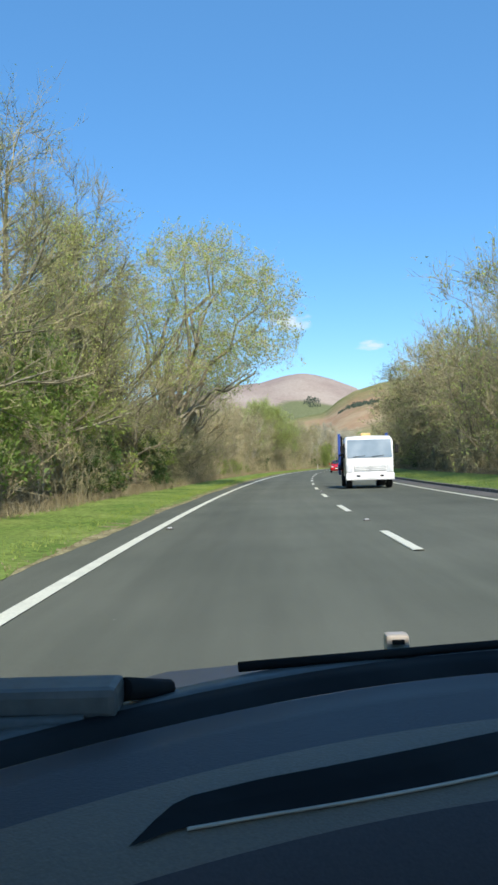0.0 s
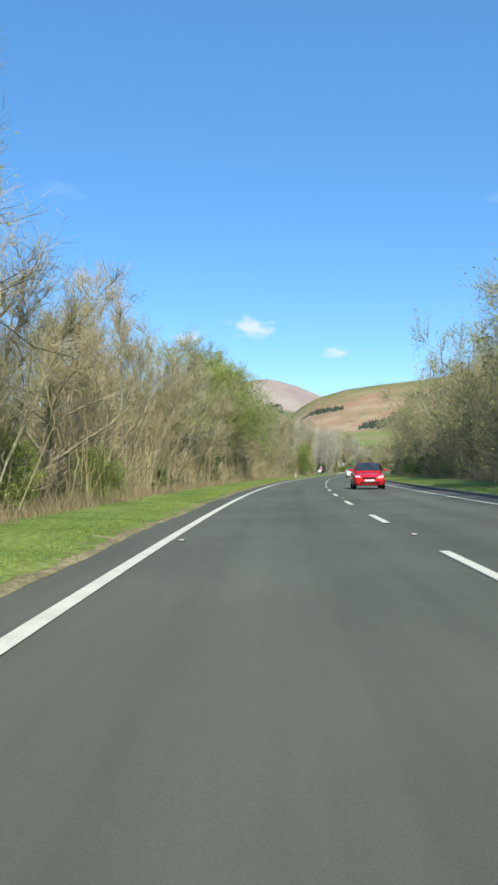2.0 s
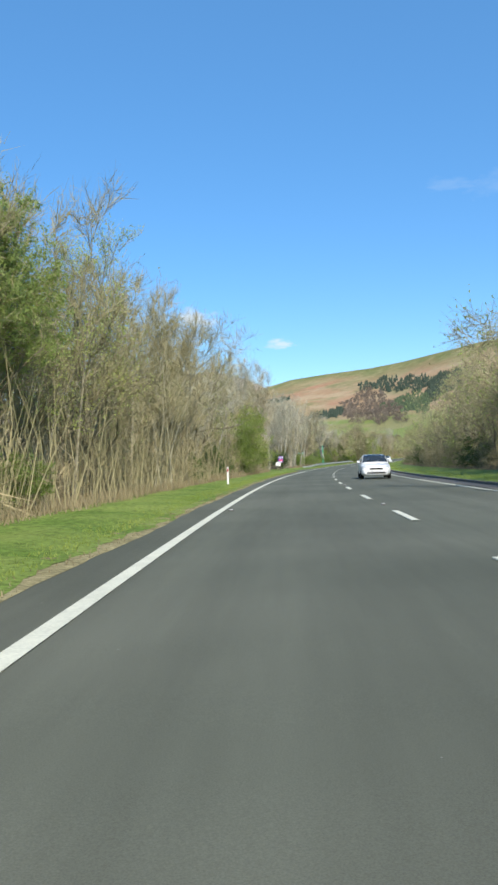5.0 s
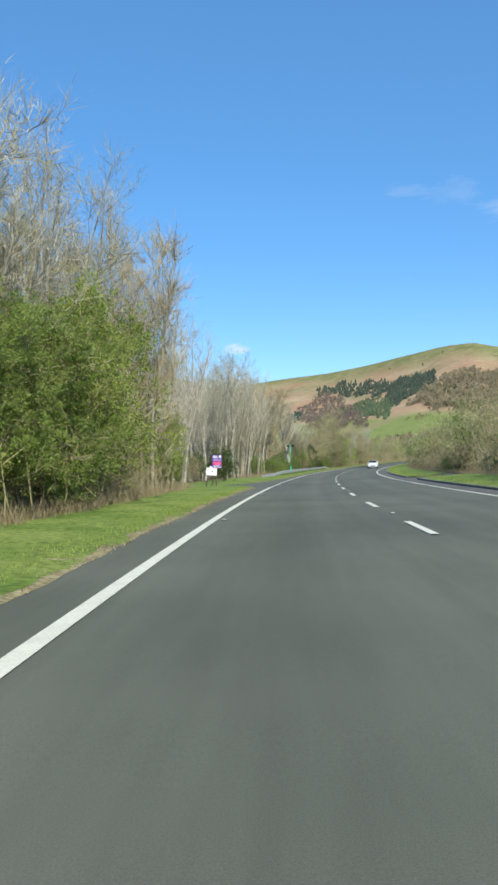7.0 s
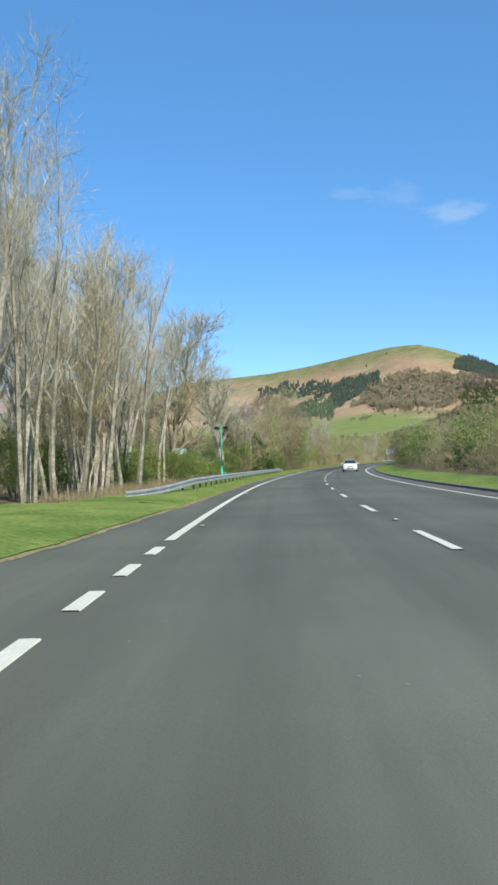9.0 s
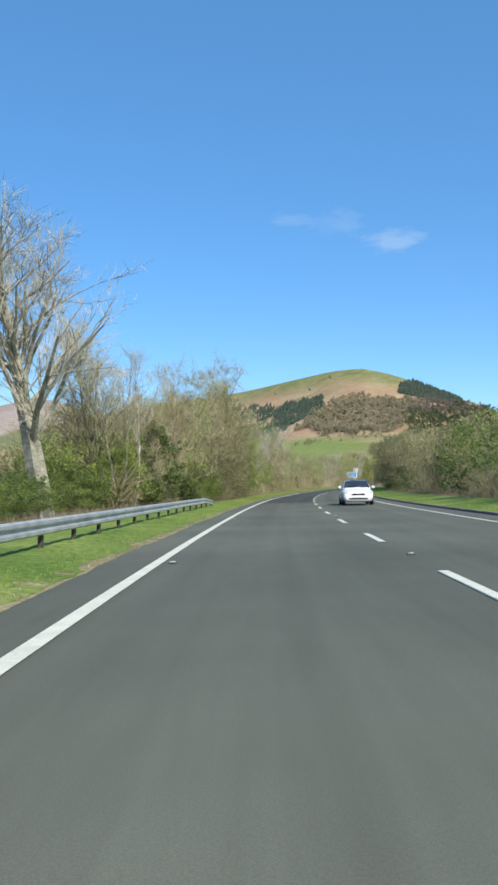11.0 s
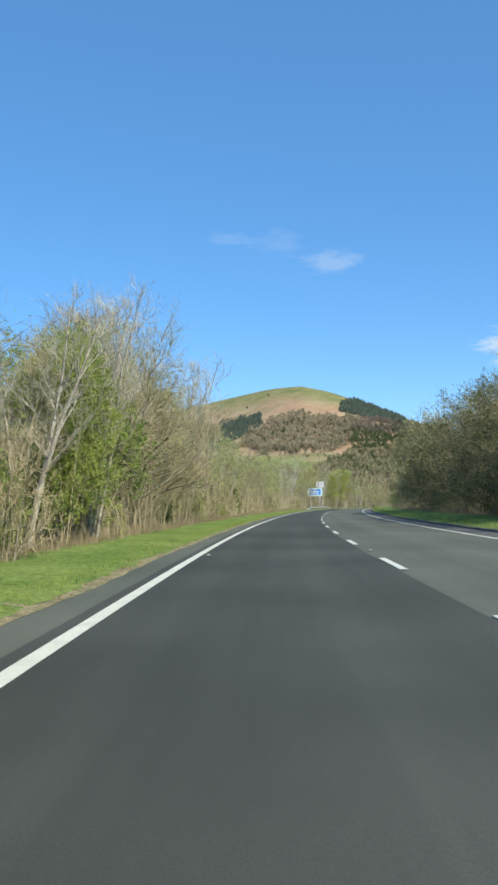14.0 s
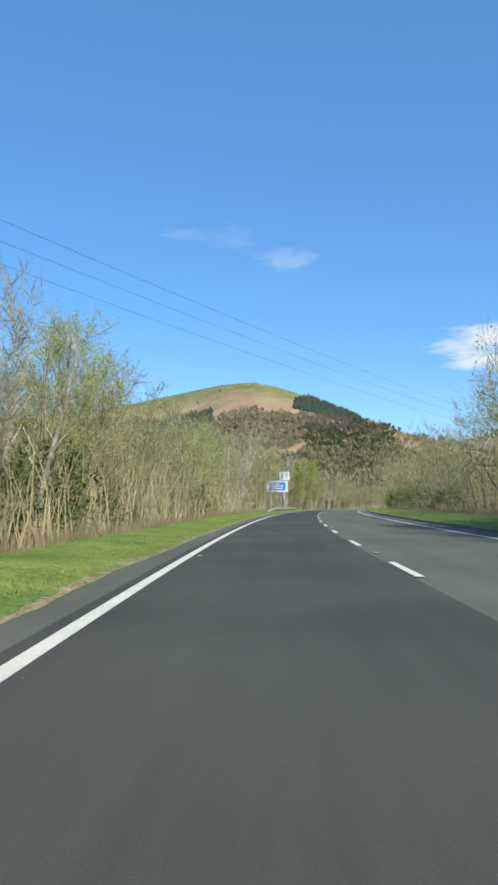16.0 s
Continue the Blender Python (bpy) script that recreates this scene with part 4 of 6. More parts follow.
# single trees that stand out
for key, s, off, h, w in (("willow", 40.5, -4.9, 4.6, 0.8), ("willow", 44, -5.0, 4.4, 0.8), ("ivied", 47.5, -4.9, 4.2, 0.7), ("willow", 51, -4.8, 5.2, 0.8), ("ivied", 54.5, -5.2, 5.4, 0.7), ("willow", 58, -4.8, 5.6, 0.8), ("broad", 40, -8.0, 12.5, 1.0), ("broad", 44.5, -8.6, 12.0, 1.0), ("round", 37, -7.5, 12.0, 1.0), ("round", 49, -8.0, 10.5, 1.0), ("broad", 36, -6.2, 11.5, 0.9), ("budding", 39.5, -6.6, 11.0, 0.9), ("broad", 33, -5.4, 12.5, 0.8), ("hawthorn", 17, -5.2, 4.6, 1.1), ("hawthorn", 21, -5.0, 4.0, 1.1), ("hawthorn", 26, -5.6, 6.2, 1.0), ("hawthorn", 12, -5.2, 5.0, 1.1),
                          ("leafy", 158, -5.2, 9.0, 0.8), ("budding", 166, -5.4, 10.5, 0.9), ("thicket", 137.5, -5.0, 8, 1.0), ("thicket", 140.5, -5.1, 8.5, 1.0), ("thicket", 144, -5.0, 8, 1.0), ("thicket", 147.5, -5.1, 8.5, 1.0), ("thicket", 131.5, -5.1, 8, 1.0), ("birch", 217, -6.5, 13.0, 1.0), ("birch", 222, -7, 12.5, 1), ("birch", 227, -7, 12, 1),
                          ("maple", 212.5, -5.0, 5.2, 1.0), ("maple", 216, -4.9, 6.4, 1.05), ("maple", 219, -4.7, 6.8, 1.1), ("maple", 222.5, -5.0, 6.6, 1.0), ("maple", 235.5, -5.2, 4.4, 0.7), ("birch", 231, -6.6, 13, 0.85), ("birch", 234, -7.0, 13, 0.85), ("birch", 237, -7.4, 12.5, 0.85), ("hawthorn", 236, -6.0, 3.4, 1.0), ("holly", 259.5, -4.6, 2.7, 1.0),
                          ("birch", 277, -5.8, 14.0, 0.9), ("birch", 283, -6.4, 13.2, 0.9), ("birch", 273, -7, 13, 0.9), ("birch", 292, -5.6, 12.2, 0.9), ("birch", 295, -7.7, 13.4, 1.0), ("birch", 288, -6.4, 13.0, 1.0), ("birch", 290.5, -7.2, 13.0, 1.1), ("birch", 280, -9.4, 13.5, 1), ("birch", 286, -9.0, 13, 1), ("birch", 294, -8.0, 12.5, 1), ("birch", 298, -8.6, 14.5, 1), ("hawthorn", 42, -5.0, 3.8, 1.1), ("hawthorn", 32, -5.0, 4.6, 1.1), ("budding", 104, -5.2, 10.5, 1.0), ("budding", 109, -5.4, 11, 1.0), ("ivied", 106, -5.6, 6, 0.9), ("ivied", 112.5, -5.8, 6, 0.9), ("birch", 303, -6.8, 12.5, 1.2), ("birch", 296, -7.6, 13, 1), ("birch", 299.5, -8.4, 13, 1), ("birch", 305, -8.6, 12.5, 1), ("birch", 309, -9.2, 12, 1), ("thicket", 287, -7.4, 10, 1), ("thicket", 307, -7.6, 8.5, 1), ("round", 309.2, -6.7, 13.2, 1.2), ("hawthorn", 306, -5.4, 2.3, 1.0), ("hawthorn", 309.5, -5.6, 2.1, 1.0), ("birch", 352, -6.2, 9.0, 1.0), ("birch", 355, -6.8, 9.0, 1.0), ("pollard", 340.5, -7.0, 12.3, 1.4), ("round", 352, -7.4, 11.0, 0.9),
                          ("hawthorn", 348, -8.6, 3.6, 1.1), ("hawthorn", 340, -8.5, 2.0, 1.2), ("hawthorn", 332, -8.2, 1.9, 1.3), ("hawthorn", 325, -7.6, 1.9, 1.3), ("hawthorn", 318, -7, 2.2, 1.2), ("hawthorn", 311, -7, 2.6, 1.1), ("hawthorn", 352, -6.5, 4.2, 1.1), ("holly", 357, -5.6, 4.6, 1.0), ("hawthorn", 362, -5.2, 4.6, 1),
                          # dark ivied trees at 373 to 389 m also stand for the wood's shaded inside
                          ("hawthorn", 372, -5.2, 3.4, 1), ("holly", 376, -4.9, 2.8, 1.1), ("round", 387.5, -5.4, 12.0, 1.0), ("maple", 392.5, -4.0, 6.6, 0.95), ("maple", 396.5, -4.1, 7.2, 1.0), ("maple", 401, -4.5, 6.2, 0.95), ("hawthorn", 407, -5.0, 3.8, 0.9), ("ivied", 388.5, -4.6, 8.0, 0.9), ("willow", 387, -4.8, 8.0, 0.8), ("ivied", 385, -4.5, 8.0, 0.9), ("ivied", 381, -4.4, 7.0, 0.9), ("ivied", 377, -4.5, 6.4, 0.9), ("ivied", 373, -4.6, 5.6, 0.9), ("maple", 368.5, -4.7, 3.2, 0.9), ("maple", 372.5, -4.3, 2.6, 0.9), ("broad", 391, -5.0, 13.0, 1.0), ("broad", 384, -5.4, 11.5, 0.9), ("broad", 387.5, -5.2, 12.0, 0.9), ("broad", 372, -5.6, 9.5, 0.9), ("broad", 367, -5.6, 9.5, 0.9), ("maple", 417, -5.2, 6.6, 0.9), ("hawthorn", 421, -5.2, 5.0, 0.9), ("budding", 390, -6.4, 13.5, 0.8),
                          ("willow", 126.5, 15.4, 13.5, 0.9), ("broad", 130, 15.4, 14.0, 0.9), ("round", 429, -6.2, 10.8, 1.0), ("round", 424, -6.6, 9.6, 1.0), ("round", 435, -6.0, 10.6, 1.0), ("round", 441, -6.0, 10.8, 1.0), ("birch", 446, -5.6, 11.6, 1.0), ("birch", 449.5, -6.2, 11.8, 1.0), ("birch", 453, -5.6, 10.8, 1.0), ("birch", 458, -5.8, 8.6, 1.0), ("maple", 446, -5.6, 4.6, 0.9), ("maple", 451, -6.0, 4.2, 0.9), ("maple", 417.5, -4.7, 6.8, 0.9), ("budding", 421, -5.2, 9.0, 0.9), ("budding", 478, -6.5, 9.5, 0.9), ("yellowing", 612, -5, 9, 1), ("yellowing", 622, -6, 9, 1), ("yellowing", 600, -9, 10, 1), ("yellowing", 588, -6, 9, 1), ("yellowing", 632, -5, 11, 1), ("yellowing", 640, -8, 11, 1.1)):
    plant(key, s, off, h, rng, wide=w)
for s, off, h in ((418, 14.6, 6.5), (426, 14.2, 7.4), (430, 14.6, 7.6), (434, 14.0, 8.0), (438, 14.8, 8.2), (441, 14.3, 8.4), (445, 15.0, 8.5), (448, 14.0, 8.8), (455, 14.4, 8.8), (463, 14.2, 8.4), (467, 14.8, 8.6), (471, 14.4, 9.0), (475, 14.8, 9.2), (479, 14.3, 9.0), (484, 14.6, 8.6), (379, 14.6, 6.0), (68, 14.4, 10), (80, 14.4, 10.5), (96, 14.6, 10)):
    plant("ivied", s, off, h, rng, z=0.2, wide=1.1)
# the wood on the right
RIGHT_S = [0, 42, 65, 84, 100, 112, 125, 140, 153, 175, 190, 205, 228, 260, 287, 310, 345, 375, 400, 425, 445, 460, 475, 490, 505, 520, 560, 620, 700]
RIGHT_H = [9, 11, 12, 12.4, 12.4, 12.2, 12, 11.5, 11, 11, 10.2, 9, 7.5, 6.5, 6.4, 5.4, 5.7, 6.4, 7.2, 8.6, 9.4, 9.6, 10, 10.6, 10.6, 8.2, 9, 11, 12]
s = 10.0
while s < 850:
    h = float(np.interp(s, RIGHT_S, RIGHT_H)) * rng.uniform(0.85, 1.1)
    tab = [("willow", 3), ("broad", 2), ("thicket", 1.5)] if h > 6 else [("willow", 2.5), ("scrub", 1), ("hawthorn", 3.2)]
    plant(pick(rng, tab), s, 15.0 + rng.uniform(-0.7, 2.2), h, rng, z=0.2, back=s > 225, thin=3 if s < 520 else 5)
    s += rng.uniform(2.8, 4.6) * (1.0 if s < 520 else 1.5)
s = 12.0
while s < 720:
    h = float(np.interp(s, RIGHT_S, RIGHT_H)) * rng.uniform(0.85, 1.05)
    plant(pick(rng, [("willow", 2), ("broad", 2)] if h > 6 else [("willow", 3), ("hawthorn", 1)]), s, 21.0 + rng.uniform(0, 5), h, rng, back=True)
    s += rng.uniform(4.5, 8)
s = 16.0
while s < 640:
    plant(pick(rng, [("scrub", 5), ("holly", 0.8), ("hawthorn", 0.6)]), s, 13.7 + rng.uniform(-0.3, 0.8), rng.uniform(1.3, 2.8), rng, group="undergrowth", z=0.25, back=s > 330)
    s += rng.uniform(2.8, 5.0)


def spreading_tree(seed, s, off, centre, radii, boughs, shoots, leaves, leaf_size, trunk_r, label):
    """An old tree leaning over the lane: boughs fan out into a rounded crown, and every shoot grows from the nearest wood towards the crown's skin."""
    rng = np.random.default_rng(seed)
    centre, radii = np.array(centre), np.array(radii)
    P0, P1, Q0, Q1 = [], [], [], []
    tips, tipdirs, nodes, flow, girth = [], [], [], [], []

    def add(pts, rad, keep=True):
        P0.extend(pts[:-1])
        P1.extend(pts[1:])
        Q0.extend(rad[:-1])
        Q1.extend(rad[1:])
        if keep:
            nodes.extend(pts[1:])
            flow.extend(unit(pts[1:] - pts[:-1]))
            girth.extend(rad[1:])

    def arc(p, d, q, n, sag):
        """A curved way from p, setting out along d, to q."""
        reach = np.linalg.norm(q - p)
        m = p + d * reach * 0.5
        t = np.linspace(0, 1, n + 1)[:, None]
        pts = (1 - t) ** 2 * p + 2 * t * (1 - t) * m + t * t * q
        pts[1:-1] += rng.normal(0, sag * reach, (n - 1, 3))
        return pts

    def in_crown(lo, hi):
        while True:
            v = unit(rng.normal(0, 1, 3)) * rng.uniform(lo ** 3, hi ** 3) ** (1 / 3)
            p = centre + v * radii
            if p[2] > centre[2] - 0.62 * radii[2] + 0.5 * max(0.0, p[0] - centre[0] - 1.5) and p[2] < centre[2] + radii[2] - 0.75 * max(0.0, p[0] - centre[0] - 0.8):
                return p
    fork = np.array([centre[0] * 0.42, centre[1] * 0.4, 2.6])
    trunk = arc(np.array([0, 0, -0.3]), np.array([0.2, 0, 0.98]), fork, 4, 0.01)
    add(trunk, trunk_r * np.linspace(1, 0.72, 5))
    for k in range(boughs):
        q = in_crown(0.6, 0.8)
        p = trunk[-1] + (trunk[-2] - trunk[-1]) * rng.uniform(0, 0.9)
        d = unit(unit(q - p) + np.array([0, 0, 0.35]))
        add(arc(p, d, q, 7, 0.028), trunk_r * rng.uniform(0.3, 0.55) * np.linspace(1, 0.22, 8))
    for k in range(shoots):
        q = in_crown(0.35 if k % 3 else 0.8, 1.02)
        nd = np.array(nodes)
        j = int(np.argmin(((nd - q) ** 2).sum(1) + 0.4 * np.maximum(0, nd[:, 2] - q[2])))
        p, reach = nd[j], np.linalg.norm(nd[j] - q)
        d = unit(np.array(flow[j]) + 0.5 * unit(q - p))
        pts = arc(p, d, q, 4, 0.05)
        r0 = min(girth[j] * 0.7, 0.008 + 0.009 * reach)
        add(pts, r0 * np.linspace(1, 0.35, 5), k < shoots * 0.6)
        for f in rng.uniform(0.25, 1.0, 7):
            x = f * 4
            m = min(int(x), 3)
            tips.append(pts[m] + (pts[m + 1] - pts[m]) * (x - m))
            tipdirs.append(unit(pts[m + 1] - pts[m]))
    e = clothe("tree", rng, (P0, P1, Q0, Q1), tips, tipdirs, centre[2] + radii[2], 0.3, 4, 0.75, 0.0062, BARK, TWIG, leaves, LEAF, leaf_size, 0.3, label)
    e.matrix_world = road_pose(s, off)
    e["group"] = "roadside trees"


def overhanging_tree(seed, s, off, h, spread, pull, leaves, limbs=58, bare_to=0.2, leaf_size=0.052, label="big old tree with limbs reaching over the near lane"):
    """A big tree whose limbs reach towards the near lane."""
    e = make_tree("tree", seed, h, spread, 1, limbs, 13, 8, 4, 0.5, bare_to, BARK, TWIG, leaves=leaves, leaf_mat=LEAF, leaf_size=leaf_size, trunk_r=0.024 * h, leaf_low=0.22, twig_len=0.85, twig_w=0.0065,
                  label=label, side_pull=(pull, 0.0, 0.0))
    e.matrix_world = road_pose(s, off)
    e["group"] = "roadside trees"


spreading_tree(77, 45.0, -5.2, (3.3, 0.6, 8.5), (5.1, 5.4, 5.2), 22, 760, 34000, 0.058, 0.34, "big old tree arching over the near lane, in first leaf")
spreading_tree(83, 58.0, -5.4, (1.9, 0.6, 7.2), (2.5, 4.0, 4.0), 13, 340, 6000, 0.05, 0.24, "spreading tree beside the lane with fine branches in bud")
overhanging_tree(79, 73, -5.8, 11.5, 3.2, 0.1, 600, 30, label="tall bare tree with fine spreading limbs")
overhanging_tree(78, 33, -5.8, 13.0, 5.0, 0.25, 6000, 28)
overhanging_tree(84, 126.5, -5.1, 10.6, 4.1, 0.3, 100000, 44, 0.48, 0.045, "tall tree with a rounded crown of fresh green leaves")
overhanging_tree(85, 133, -4.9, 8.6, 4.2, 0.5, 60000, 36, 0.5, 0.045, "tree with a spreading crown of fresh green leaves")
for key, (h, patterns) in KINDS.items():
    for i, p in enumerate(patterns):
        if (key, i) not in USED:
            plant(key, 690 + 3 * i, -14, h, rng, which=i)
join_back()


# ---- far woods as masses ----
def fuzzy_woods(name, places, sizes, blades, mat, seed, label, size_k=0.16, fat=0.32):
    """Many crowns, each a loose bunch of short twigs."""
    g = np.random.default_rng(seed)
    n = len(places)
    c = np.repeat(places, blades, 0)
    h = np.repeat(sizes, blades)
    lobes = unit(g.normal(0, 1, (n, 7, 3))) * g.uniform(0.25, 0.75, (n, 7, 1))       # each crown is a few uneven lobes
    p = lobes[np.repeat(np.arange(n), blades), g.integers(0, 7, n * blades)]
    p = p + unit(g.normal(0, 1, p.shape)) * 0.48 * g.uniform(0.2, 1.0, (n * blades, 1)) ** 0.5
    pos = c + p * np.stack([h * 0.36, h * 0.36, h * 0.42], 1) + np.stack([h * 0, h * 0, h * 0.5], 1)
    d = unit(p + g.normal(0, 0.4, p.shape) + np.array([0, 0, 0.7]))
    w = unit(np.cross(d, g.normal(0, 1, d.shape)))
    L = (h * size_k * g.uniform(0.6, 1.5, len(h)))[:, None]
    co = np.stack([pos - w * L * fat, pos + w * L * fat, pos + d * L * 1.6], 1)
    return tagged(new(name, tri_mesh(name, co, mat)), label, "woodland", kind="stuff")


def polar(az, r):
    a = np.radians(az)
    x, y = CENTRE[0] + r * np.sin(a), CENTRE[1] + r * np.cos(a)
    return np.stack([x, y, terrain(x, y)], 1)


def scatter(n, az0, az1, r0, r1, seed, clear=0.0):
    g = np.random.default_rng(seed)
    p = polar(g.uniform(az0, az1, n), np.sqrt(g.uniform(r0 ** 2, r1 ** 2, n)))
    if clear:
        p = p[road_height(p[:, 0], p[:, 1])[1] > clear]
    return p


g = np.random.default_rng(3)
for nm, hi, lo, s_lo, s_hi, count, seed in (("bramble", -4.9, -10, -5, 240, 900, 61), ("bramble_far", -5.0, -10, 350, 640, 800, 62), ("bramble_junction", -9, -20, 256, 345, 420, 63), ("bramble_opposite", 20, 14.2, 20, 640, 900, 64)):
    ss, oo = g.uniform(s_lo, s_hi, count), g.uniform(lo, hi, count)
    pl = np.array([on_road(a, b, -0.3) for a, b in zip(ss, oo)])
    fuzzy_woods(nm, pl, g.uniform(1.2, 2.8, count), 80, TWIG, seed, "tangled brown brambles under the trees", 0.26, 0.028)
for nm, count, az0, az1, r0, r1, seed, lo, hi, mat, lab in (
        ("valley_woods", 1900, -30, 60, 60, 480, 31, 6, 10, FAR_TWIG, "bare brown trees filling the valley floor"),
        ("valley_woods_far", 2200, -25, 55, 420, 900, 32, 6, 11, FAR_TWIG, "bare brown trees on the lower slopes"),
        ("valley_green_trees", 260, -20, 50, 150, 800, 33, 4, 8, LEAF, "scattered fresh green trees in the valley")):
    pl = scatter(count, az0, az1, r0, r1, seed, clear=34)
    fuzzy_woods(nm, pl, g.uniform(lo, hi, len(pl)), 100 if r1 < 500 else 60, mat, seed, lab, 0.12 if r1 < 500 else 0.16)
pl = scatter(900, -22, 12, 120, 900, 45, clear=26)
fuzzy_woods("valley_side_woods", pl, g.uniform(8, 12, len(pl)), 70, FAR_TWIG, 45, "bare brown trees on the valley's side", 0.15)
pl = scatter(560, 18, 36, 330, 640, 43, clear=20)
fuzzy_woods("valley_head_woods", pl, g.uniform(10, 15.5, len(pl)), 200, FAR_TWIG, 43, "bare brown trees where the valley closes", 0.075)
pl = scatter(60, 18, 34, 330, 640, 44, clear=20)
fuzzy_woods("valley_head_green_trees", pl, g.uniform(8, 12, len(pl)), 140, LEAF_YELLOW, 44, "yellow-green spring trees where the valley closes", 0.1)


def wood_in(n, corners, seed, ragged=0.14):
    """Places inside a ragged patch of hillside, given its corners as azimuth and distance."""
    q = np.random.default_rng(seed)
    c = np.array(corners, float)
    mid, size = c.mean(0), np.ptp(c, axis=0) / 2
    c = (c - mid) / size
    p = q.uniform(-1.15, 1.15, (n, 2))
    push = np.array([[noise.noise(Vector((a * 4.0, b * 4.0, seed * 0.37 + k))) for k in (0, 9)] for a, b in p]) * ragged * 2
    x, y = (p + push).T
    inside = np.zeros(n, bool)
    for (x0, y0), (x1, y1) in zip(c, np.roll(c, -1, 0)):
        if y0 != y1:
            inside ^= ((y0 > y) != (y1 > y)) & (x < (x1 - x0) * (y - y0) / (y1 - y0) + x0)
    p = p[inside] * size + mid
    return polar(p[:, 0], p[:, 1])


for nm, count, corners, seed, lo, hi, blades, mat, lab in (
        ("hillside_scrub", 2600, ((20.0, 1440), (21.6, 1560), (23, 1545), (25.0, 1530), (28.1, 1515), (26.6, 1330), (26.2, 1190), (22.9, 1180), (21.4, 1215), (19.5, 1350)), 41, 6, 11, 90, FAR_GREY, "bare grey-brown trees on the hillside"),
        ("hillside_scrub_green", 420, ((20.0, 1420), (23, 1500), (27.5, 1480), (26.2, 1200), (21.4, 1220)), 47, 5, 9, 90, FAR_GREEN, "dull green trees among the bare ones on the hillside"),
        ("hillside_mauve_wood", 1500, ((11.8, 1600), (13.2, 1850), (14.6, 1760), (15.4, 1560), (16.6, 1180), (12.4, 1280)), 48, 7, 11, 60, FAR_MAUVE, "bare purplish-brown trees on the hillside"),
        ("hillside_green_trees", 820, ((26.2, 1230), (27.0, 1400), (29.1, 1520), (32.4, 1530), (32.4, 1280), (28.2, 1190)), 42, 7, 11, 90, FAR_GREEN, "dark green trees on the hillside"),
        ("hillside_bare_strip", 900, ((26.0, 1380), (27.0, 1540), (29.0, 1560), (31.6, 1560), (31.6, 1420), (29.0, 1400)), 49, 6, 9, 90, FAR_MAUVE, "bare purplish-brown trees below the conifer knoll"),
        ("slope_woods", 2800, ((24.6, 900), (25.4, 1110), (28.0, 1190), (31.0, 1290), (36.0, 1300), (36.0, 780), (27.0, 780)), 44, 7, 12, 80, FAR_TWIG, "bare brown woods on the lower slope"),
        ("slope_woods_green", 800, ((25.0, 940), (25.8, 1110), (28.0, 1200), (31.0, 1290), (33.0, 1150), (30.0, 900)), 45, 7, 11, 90, FAR_GREEN, "dark green trees on the lower slope"),
        ("ridge_woods", 900, ((30.0, 1440), (31.6, 1555), (33.0, 1510), (36.5, 1450), (36.5, 1000), (31.0, 1150)), 46, 6, 10, 80, FAR_GREY, "bare trees along the falling ridge"),
        ("field_edge_trees", 170, ((18.5, 1225), (24.5, 1175), (26.5, 1120), (26.5, 1080), (24.0, 1120), (18.5, 1170)), 50, 4, 7, 80, FAR_TWIG, "bare hedgerow trees above the hill fields"),
        ("hillside_thorns", 46, ((12, 2060), (16, 1990), (20, 1830), (23, 1740), (22, 1640), (17, 1830), (13, 2000)), 57, 4, 8, 120, FAR_GREEN, "single dark thorn bushes on the open moor")):
    pl = wood_in(count, corners, seed)
    fuzzy_woods(nm, pl, g.uniform(lo, hi, len(pl)), blades, mat, seed, lab, 0.13, 0.26)


def conifers(name, places, seed, label, mat=None):
    """A plantation: tiered spires joined into one mass."""
    g = np.random.default_rng(seed)
    co = []
    ang = np.linspace(0, 2 * np.pi, 7)
    ring = np.stack([np.cos(ang), np.sin(ang), 0 * ang], 1)
    for p in places:
        h, r, t = g.uniform(5, 9.5), g.uniform(2.2, 3.6), g.uniform(0, 6)
        for z0, z1, k in ((0.0, 0.6, 1.0), (0.35, 1.0, 0.68)):
            rr = ring * r * k * g.uniform(0.8, 1.2, (7, 1))
            rr[-1] = rr[0]
            for i in range(6):
                co.append((p + rr[i] + (0, 0, h * z0), p + rr[i + 1] + (0, 0, h * z0), p + (0, 0, h * z1)))
    return tagged(new(name, tri_mesh(name, np.array(co), mat or CONIFER)), label, "woodland", kind="stuff")


conifers("conifer_wood_long", np.concatenate([wood_in(1500, ((12.8, 1960), (15.4, 1915), (18.5, 1710), (18.4, 1570), (16.9, 1640), (13.6, 1840)), 51), wood_in(1500, ((18.3, 1700), (19.3, 1705), (21.2, 1650), (21.5, 1520), (19.8, 1470), (18.4, 1390), (18.1, 1500)), 55)]), 51, "dark green conifer plantation on the slope")
conifers("conifer_wood_knoll", wood_in(2600, ((26.3, 1580), (26.8, 1690), (27.4, 1720), (29.4, 1645), (30.6, 1595), (29.9, 1545), (28.6, 1545)), 52, 0.06), 52, "dark green conifer wood on a rounded knoll")
conifers("conifer_wood_far", wood_in(260, ((2.9, 3640), (3.3, 3710), (4.2, 3700), (4.3, 3620), (3.4, 3600)), 53), 53, "small dark conifer block on the far slope")
conifers("conifer_wood_west", np.concatenate([wood_in(420, ((5.2, 2000), (6.0, 2060), (8.3, 1960), (8.0, 1890), (6.4, 1960)), 58), wood_in(420, ((9.3, 1540), (9.8, 1620), (11.8, 1640), (12.2, 1540), (11.3, 1480)), 59)]), 58, "narrow strips of dark conifers on the lower slope")
